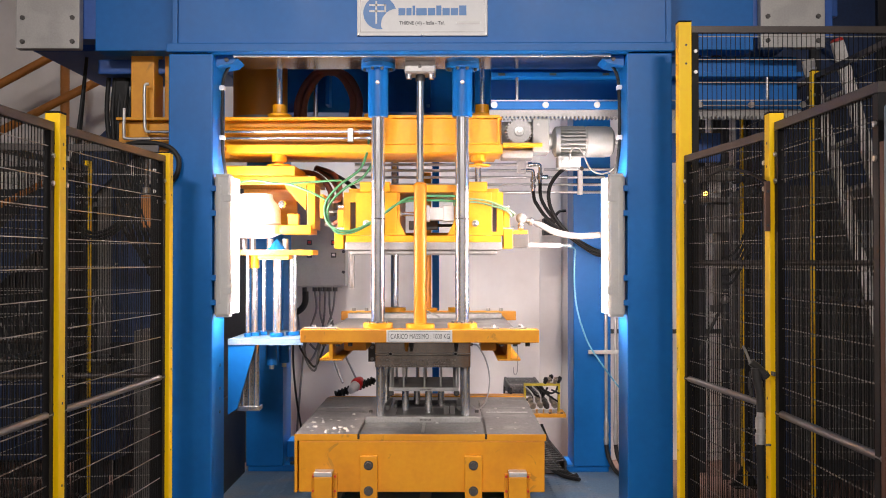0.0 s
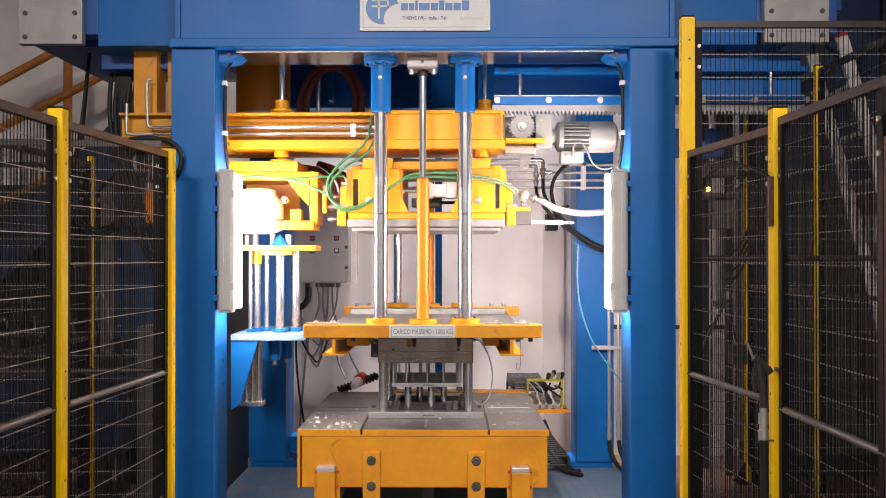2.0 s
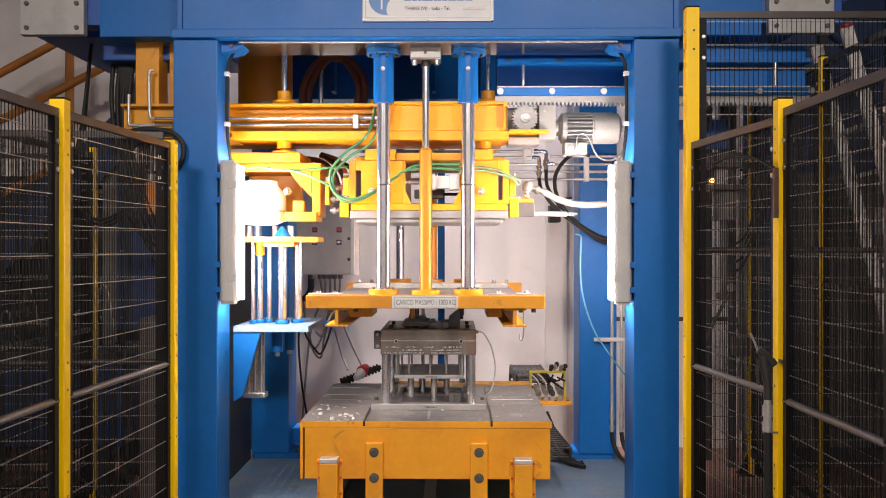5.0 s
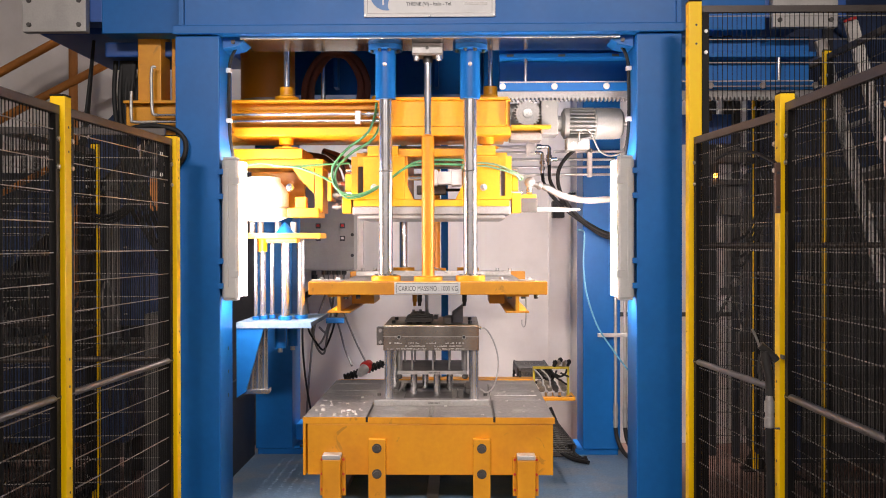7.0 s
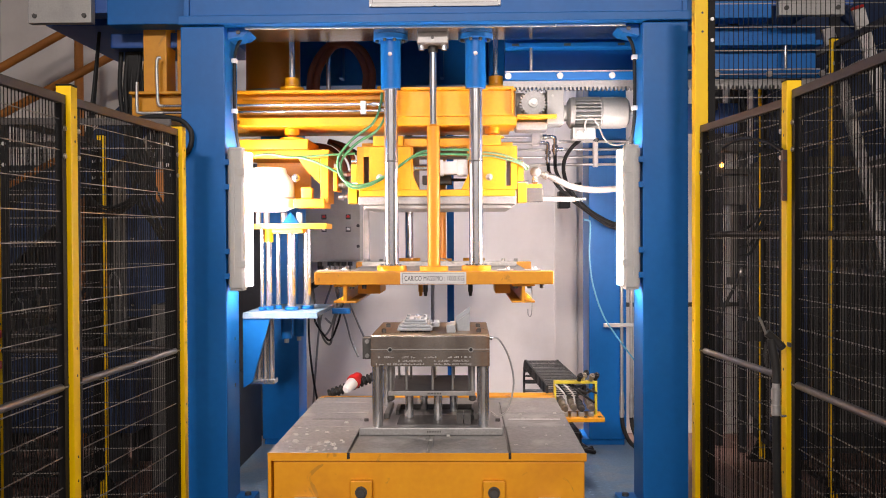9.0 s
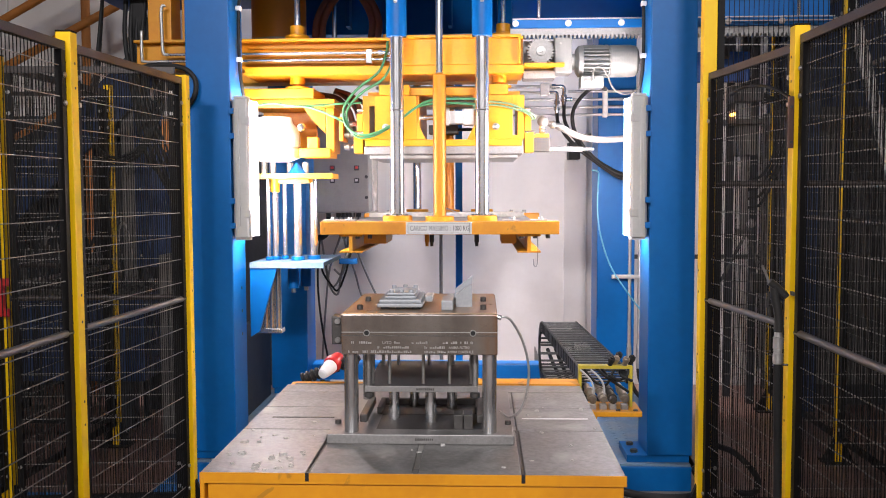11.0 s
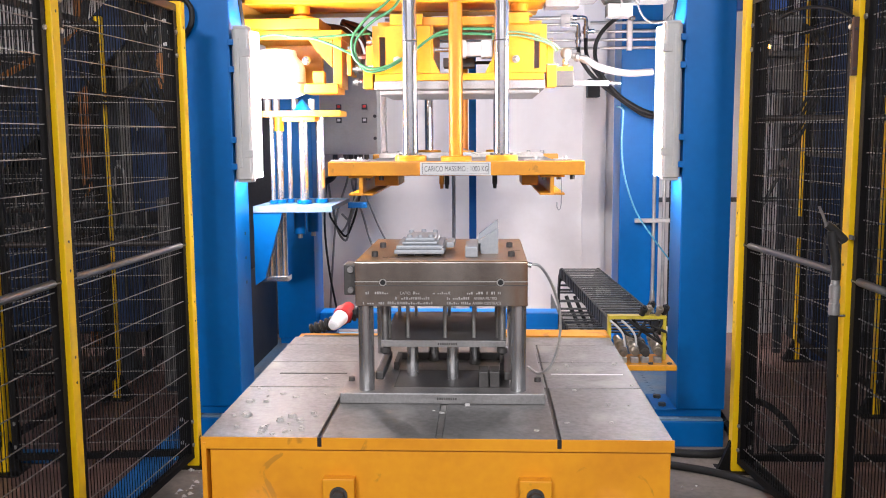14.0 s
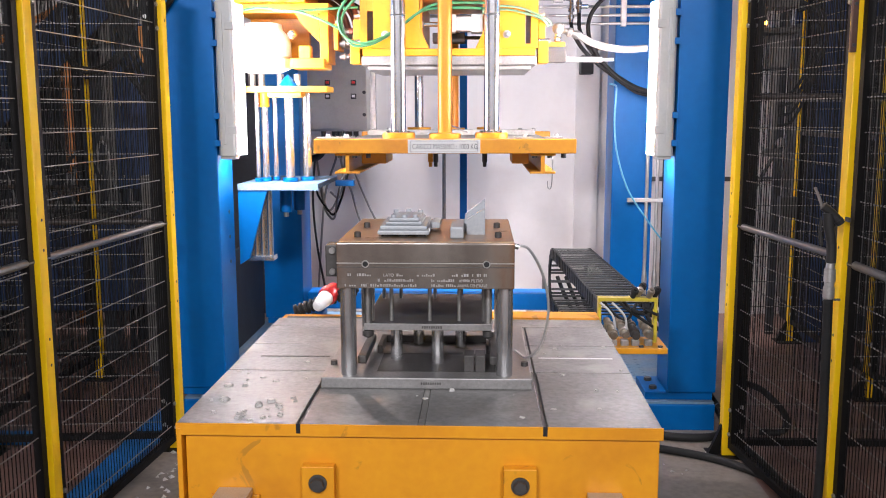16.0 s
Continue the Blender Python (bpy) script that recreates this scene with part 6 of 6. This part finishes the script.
CELL_GREY = material("dusty_grey_sheet", (0.12, 0.113, 0.106), 0.6, grain=0.3, stain=0.6, scale=3, dirt=(0.08, 0.075, 0.07))
# Furnace, doors and guard take the blue with the cell's shade in it.
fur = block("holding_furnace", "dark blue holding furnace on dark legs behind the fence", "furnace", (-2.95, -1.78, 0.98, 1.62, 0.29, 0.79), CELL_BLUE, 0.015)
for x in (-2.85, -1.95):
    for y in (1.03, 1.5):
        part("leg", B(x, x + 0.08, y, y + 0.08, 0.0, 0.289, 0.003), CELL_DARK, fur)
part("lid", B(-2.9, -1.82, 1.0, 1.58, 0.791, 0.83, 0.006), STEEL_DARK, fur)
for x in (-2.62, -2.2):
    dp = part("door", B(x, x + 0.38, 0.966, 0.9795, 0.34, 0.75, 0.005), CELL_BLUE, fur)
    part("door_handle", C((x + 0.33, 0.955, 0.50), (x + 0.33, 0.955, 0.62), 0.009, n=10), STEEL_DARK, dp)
    for z in (0.505, 0.615):
        part("handle_stub", C((x + 0.33, 0.966, z), (x + 0.33, 0.954, z), 0.007, n=8), STEEL_DARK, dp)
sk = thing("valve_skid", (-2.2, 1.2, 0.83), "dark valves, gauges and bent pipes on top of the furnace", "valve unit")
rng = random.Random(31)
part("base_plate", B(-2.75, -1.86, 1.03, 1.5, 0.8305, 0.85, 0.003), STEEL_DARK, sk)
for k in range(9):
    x, y = -2.70 + 0.098 * k, 1.08 + 0.12 * (k % 3)
    h = rng.uniform(0.10, 0.34)
    m = (STEEL_DARK, CELL_GREY, RUBBER)[k % 3]
    part("valve_post", turned(bmesh.new(), (x, y, 0.8505), (0, 0, 1), [(0, .035), (.012, .035), (.013, .018), (h * .5, .018), (h * .5 + .001, .03), (h * .62, .03), (h * .62 + .001, .016), (h, .016)], 14), m, sk)
    if k % 2 == 0:
        part("gauge", turned(bmesh.new(), (x, y - 0.02, 0.85 + h), (0, -1, 0), [(0, .03), (.004, .04), (.022, .04), (.025, .035)], 18), CELL_GREY, sk)
    if k < 8:
        part("bent_pipe", H([(x, y, 0.85 + h * 0.8), (x + 0.03, y - 0.03, 0.92 + h), (x + 0.07, y - 0.03, 0.93 + h * 0.9), (x + 0.10, y, 0.86 + h * 0.3)], 0.0075, 8), STEEL_GREY if k % 2 else RUBBER, sk)
for x, z in ((-2.23, 1.26), (-2.03, 1.15), (-2.45, 1.10)):
    part("hose_loop", H([(x - 0.09, 1.06, 0.86), (x - 0.10, 1.04, z - 0.12), (x - 0.03, 1.02, z), (x + 0.05, 1.02, z - 0.02), (x + 0.10, 1.04, z - 0.16), (x + 0.09, 1.06, 0.86)], 0.010, 8), RUBBER, sk)
gc = block("grey_duct", "dusty grey sheet steel duct standing behind the fence", "duct", (-2.24, -2.13, 1.86, 2.0, 0.0, 2.10), CELL_GREY)
for z in (0.6, 1.2, 1.8):
    part("duct_flange", B(-2.26, -2.11, 1.84, 2.02, z, z + 0.03, 0.002), CELL_GREY, gc)
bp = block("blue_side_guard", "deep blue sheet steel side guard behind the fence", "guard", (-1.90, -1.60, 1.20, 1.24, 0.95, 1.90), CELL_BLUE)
for x in (-1.88, -1.645):
    part("guard_leg", B(x, x + 0.03, 1.205, 1.235, 0.0, 0.949, 0.002), CELL_DARK, bp)
    for z in (1.02, 1.42, 1.82):
        part("guard_screw", C((x + 0.015, 1.1995, z), (x + 0.015, 1.194, z), 0.008, n=10), STEEL, bp)
lc = block("terminal_cabinet", "narrow dusty grey terminal cabinet behind the fence", "cabinet", (-1.62, -1.50, 0.80, 1.0, 0.03, 1.05), CELL_GREY)
part("cabinet_foot", B(-1.61, -1.51, 0.81, 0.99, 0.0, 0.029, 0.0), CELL_DARK, lc)
part("lock", C((-1.53, 0.7995, 0.56), (-1.53, 0.79, 0.56), 0.010, n=10), INK, lc)
ot = thing("orange_end_stop", (-1.49, 0.6, 1.6), "orange painted steel end stop hanging under the traverse", "stop")
part("stop_block", B(-1.515, -1.462, 0.59, 0.62, 1.615, 1.79, 0.004), RUST_ORANGE, ot)
part("stop_rod", C((-1.49, 0.605, 1.791), (-1.49, 0.605, 2.03), 0.012, n=12), STEEL_DARK, ot)
part("stop_nut", C((-1.49, 0.605, 1.80), (-1.49, 0.605, 1.83), 0.024, n=6), STEEL_GREY, ot)
for k in range(3):
    loose_hose("black_hose", [(-1.56 + 0.02 * k, 0.62, 2.05), (-1.55 + 0.02 * k, 0.60, 1.86), (-1.60, 0.58, 1.68 - 0.02 * k), (-1.70, 0.58, 1.60 - 0.02 * k), (-1.80, 0.58, 1.595 - 0.02 * k), (-1.89, 0.60, 1.68), (-1.93, 0.64, 1.84), (-1.90, 0.70, 2.0 + 0.06 * k), (-1.87, 0.75, 2.56)], 0.009, RUBBER, "black rubber hose sagging in a loop behind the fence", group="black hoses")
hb = block("hose_bundle", "dark cluster of hoses and fittings hanging from the traverse", "hose", (-1.66, -1.60, 0.60, 0.66, 2.05, 2.42), RUBBER)
for k in range(5):
    part("hose", H([(-1.70 + 0.035 * k, 0.62, 2.42), (-1.70 + 0.03 * k, 0.60, 2.2), (-1.66 + 0.02 * k, 0.60, 1.9), (-1.60 + 0.05 * k, 0.60, 1.6 - 0.05 * k), (-1.45, 0.60, 1.45 - 0.04 * k), (-1.3, 0.58, 1.55 + 0.05 * k), (-1.27, 0.55, 1.85)], 0.012), RUBBER, hb)
part("beam_box", B(-1.72, -1.20, 0.52, 0.80, 2.42, 2.50, 0.01), BLUE_DARK, hb)
cp = block("cabinet_panel", "grey ribbed sheet metal cabinet behind the wire fence", "cabinet", (2.16, 3.1, 1.72, 2.3, 0.14, 1.93), material("dusty_cabinet_paint", (0.10, 0.097, 0.093), 0.5, stain=0.5, scale=3))
part("plinth", B(2.18, 3.08, 1.75, 2.28, 0.0, 0.139, 0.0), CELL_DARK, cp)
for k in range(15):
    part("rib", B(2.18 + 0.062 * k, 2.205 + 0.062 * k, 1.700, 1.7195, 0.16, 1.91, 0.004), CELL_GREY, cp)
part("door_seam", B(2.69, 2.70, 1.694, 1.699, 0.1, 1.7, 0), INK, cp)
bc = block("blue_carriage_guard", "blue sheet steel guard below the rail", "guard", (1.32, 1.62, 0.75, 0.80, 1.98, 2.14), BLUE_DARK)
part("hanger", B(1.45, 1.50, 0.70, 0.749, 2.1, 2.741, 0.002), STEEL_DARK, bc)
# Backdrops added to keep the bright wall out of the dim side cells.
gs = block("cell_backdrop", "dark backdrop sheet added for the shade at the back of the side cell", "screen", (-4.2, -1.25, 2.24, 2.27, 0.0, 1.95), CELL_DARK)
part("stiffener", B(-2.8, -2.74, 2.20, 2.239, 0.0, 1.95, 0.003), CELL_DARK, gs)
gs = block("cell_backdrop", "deep blue backdrop added for the dim structures behind the side cell", "screen", (2.20, 4.4, 2.31, 2.34, 0.0, 3.4), CELL_BLUE)
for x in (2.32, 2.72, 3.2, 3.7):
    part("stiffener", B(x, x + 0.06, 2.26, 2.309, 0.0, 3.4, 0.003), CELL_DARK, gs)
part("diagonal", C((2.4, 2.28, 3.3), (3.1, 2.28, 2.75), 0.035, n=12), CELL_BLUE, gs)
sb = block("gripper_arm", "grey steel gripper arm hanging behind the wire fence", "gripper", (1.64, 1.745, 1.0, 1.12, 1.60, 1.77), CELL_GREY)
part("arm_stem", C((1.69, 1.06, 1.18), (1.69, 1.06, 1.599), 0.022, n=14), CELL_GREY, sb)
part("arm_foot", B(1.655, 1.725, 1.02, 1.10, 1.14, 1.179, 0.004), STEEL_DARK, sb)
part("arm_head", B(1.57, 1.775, 0.96, 1.16, 1.771, 1.80, 0.004), STEEL_DARK, sb)
part("white_block", B(1.60, 1.77, 0.98, 1.14, 1.90, 1.985, 0.005), CELL_GREY, sb, "pale grey gearbox block")
for x in (1.62, 1.74):
    part("spacer", C((x, 1.06, 1.801), (x, 1.06, 1.899), 0.012, n=12), STEEL_DARK, sb)
part("hanger", B(1.66, 1.71, 1.04, 1.08, 1.986, 2.741, 0.002), STEEL_DARK, sb)
part("strut", C((1.55, 1.0, 0.885), (1.705, 1.0, 1.19), 0.009, n=10), STEEL_DARK, sb)
part("strut_knob", turned(bmesh.new(), (1.69, 0.99, 1.20), (0.4, -0.2, 0.3), [(0, .014), (.02, .024), (.04, .024), (.05, .012)], 14), STEEL, sb)
part("limit_box", B(1.73, 1.815, 0.97, 1.05, 0.82, 0.93, 0.004), STEEL_DARK, sb)
part("box_arm", C((1.772, 1.01, 0.931), (1.715, 1.05, 1.15), 0.008, n=8), STEEL_DARK, sb)
part("pilot_lamp", C((1.587, 0.9595, 1.82), (1.587, 0.93, 1.82), 0.012, n=12), PILOT_GLOW, sb)
part("lamp_socket", B(1.572, 1.602, 0.96, 0.99, 1.801, 1.84, 0.002), STEEL_DARK, sb)
for k in range(4):
    part("cable", H([(1.78, 1.05, 1.95 - 0.02 * k), (1.84 + 0.02 * k, 1.04, 1.90), (1.87 + 0.02 * k, 1.04, 1.70), (1.80, 1.05, 1.50 - 0.05 * k), (1.71, 1.06, 1.45 - 0.05 * k)], 0.008, 8), RUBBER, sb)
wr = thing("wall_rail", (1.9, 2.3, 0.92), "dark steel rail fixed along the pale rear wall", "rail")
part("rail", B(1.2, 2.15, 2.29, 2.32, 0.915, 0.945, 0.003), STEEL_DARK, wr)
for x in (1.3, 1.7, 2.1):
    part("rail_stub", B(x, x + 0.03, 2.3205, 2.3475, 0.92, 0.94, 0), STEEL_DARK, wr)
vp = thing("dark_uprights", (1.95, 1.5, 0), "dark steel uprights with cable runs in the side cell", "frame")
for x, y in ((1.93, 1.75), (1.83, 1.95)):
    part("upright", B(x, x + 0.045, y, y + 0.045, 0.0, 2.73, 0.003), CELL_DARK, vp)
for z in (1.62, 2.1):
    part("crossbar", B(1.835, 1.97, 1.80, 1.83, z, z + 0.03, 0.002), CELL_DARK, vp)
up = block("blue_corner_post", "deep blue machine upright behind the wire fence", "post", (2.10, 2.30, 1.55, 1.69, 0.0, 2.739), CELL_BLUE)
jb = block("junction_box", "small dark junction box with a white label", "junction box", (2.045, 2.12, -0.10, 0.0, 1.50, 1.62), CABINET)
part("label_plate", B(2.06, 2.10, -0.1030, -0.1005, 1.53, 1.58, 0), WHITE, jb)
dk = block("upper_deck", "dark blue overhead gantry deck above the side cell", "gantry", (1.2, 2.2, 0.6, 2.2, 2.74, 2.87), BLUE_DARK)
part("brace", H([(1.9, 1.9, 2.739), (2.15, 2.1, 2.45)], 0.03, 8, 1), BLUE_DARK, dk)
dk = block("upper_deck", "dark blue overhead gantry deck above the side cell", "gantry", (-2.1, -1.2, 0.6, 1.6, 2.56, 2.66), BLUE_DARK)


# ---- what moves ----
PLATEN = ((0, 0), (1.5, 0), (2.0, 0.001), (2.5, 0.006), (3.0, 0.012), (3.5, 0.021), (4.0, 0.046), (4.6, 0.078), (5.4, 0.124), (6.0, 0.146), (6.5, 0.147), (16, 0.147))
MOULD = ((0, 0), (0.25, 0.044), (0.5, 0.073), (1.0, 0.088), (1.5, 0.0945), (2.0, 0.0945), (16, 0.0945))
TABLE = ((0, 0), (6.9, 0), (7.2, -0.035), (7.5, -0.148), (8.0, -0.37), (8.7, -0.755), (9.5, -1.21), (10.1, -1.55), (10.5, -1.755), (11.0, -1.833), (11.5, -1.836), (16, -1.836))


def chain_pose(i, slide):
    """A link on its loop: out along the floor, round the bend and back to the table."""
    y_fix, y_tab = 0.62, TY + 1.27 + slide
    total = LINKS * PITCH
    bend = math.pi * CR
    y_loop = (total - bend + y_fix + y_tab) / 2
    low, high = 0.345, 0.345 + 2 * CR
    s = (i + 0.5) * PITCH
    if s < y_loop - y_fix:
        y, z, a = y_fix + s, low, 0
    elif s < y_loop - y_fix + bend:
        a = (s - (y_loop - y_fix)) / CR
        y, z = y_loop + CR * math.sin(a), low + CR - CR * math.cos(a)
        a = math.degrees(a)
    else:
        y, z, a = y_loop - (s - (y_loop - y_fix) - bend), high, 180
    return pose(-0.072 * min(max((y + 0.3) / 1.4, 0), 1.3), y - 1.2, z - 0.2, a, 0, 0)


def motions():
    walk(plat, [(t, pose(0, 0.8, 1.05 + d)) for t, d in PLATEN])
    walk(mold, [(t, pose(0, 0.6, 1.5 + d)) for t, d in MOULD])
    for ob in (table, plug, die, c1, c2, me_chips):
        o = ORIGIN[ob.name].copy()
        walk(ob, [(t, pose(o.x, o.y + d, o.z)) for t, d in TABLE])
    for i, ob in enumerate(links):
        rows = []
        for t in (0, 6.9, 7.2, 7.5, 7.8, 8.1, 8.4, 8.7, 9.0, 9.3, 9.6, 9.9, 10.2, 10.5, 11.0, 16):
            d = float(np.interp(t, [r[0] for r in TABLE], [r[1] for r in TABLE]))
            rows.append((t, chain_pose(i, d)))
        walk(ob, rows)


motions()
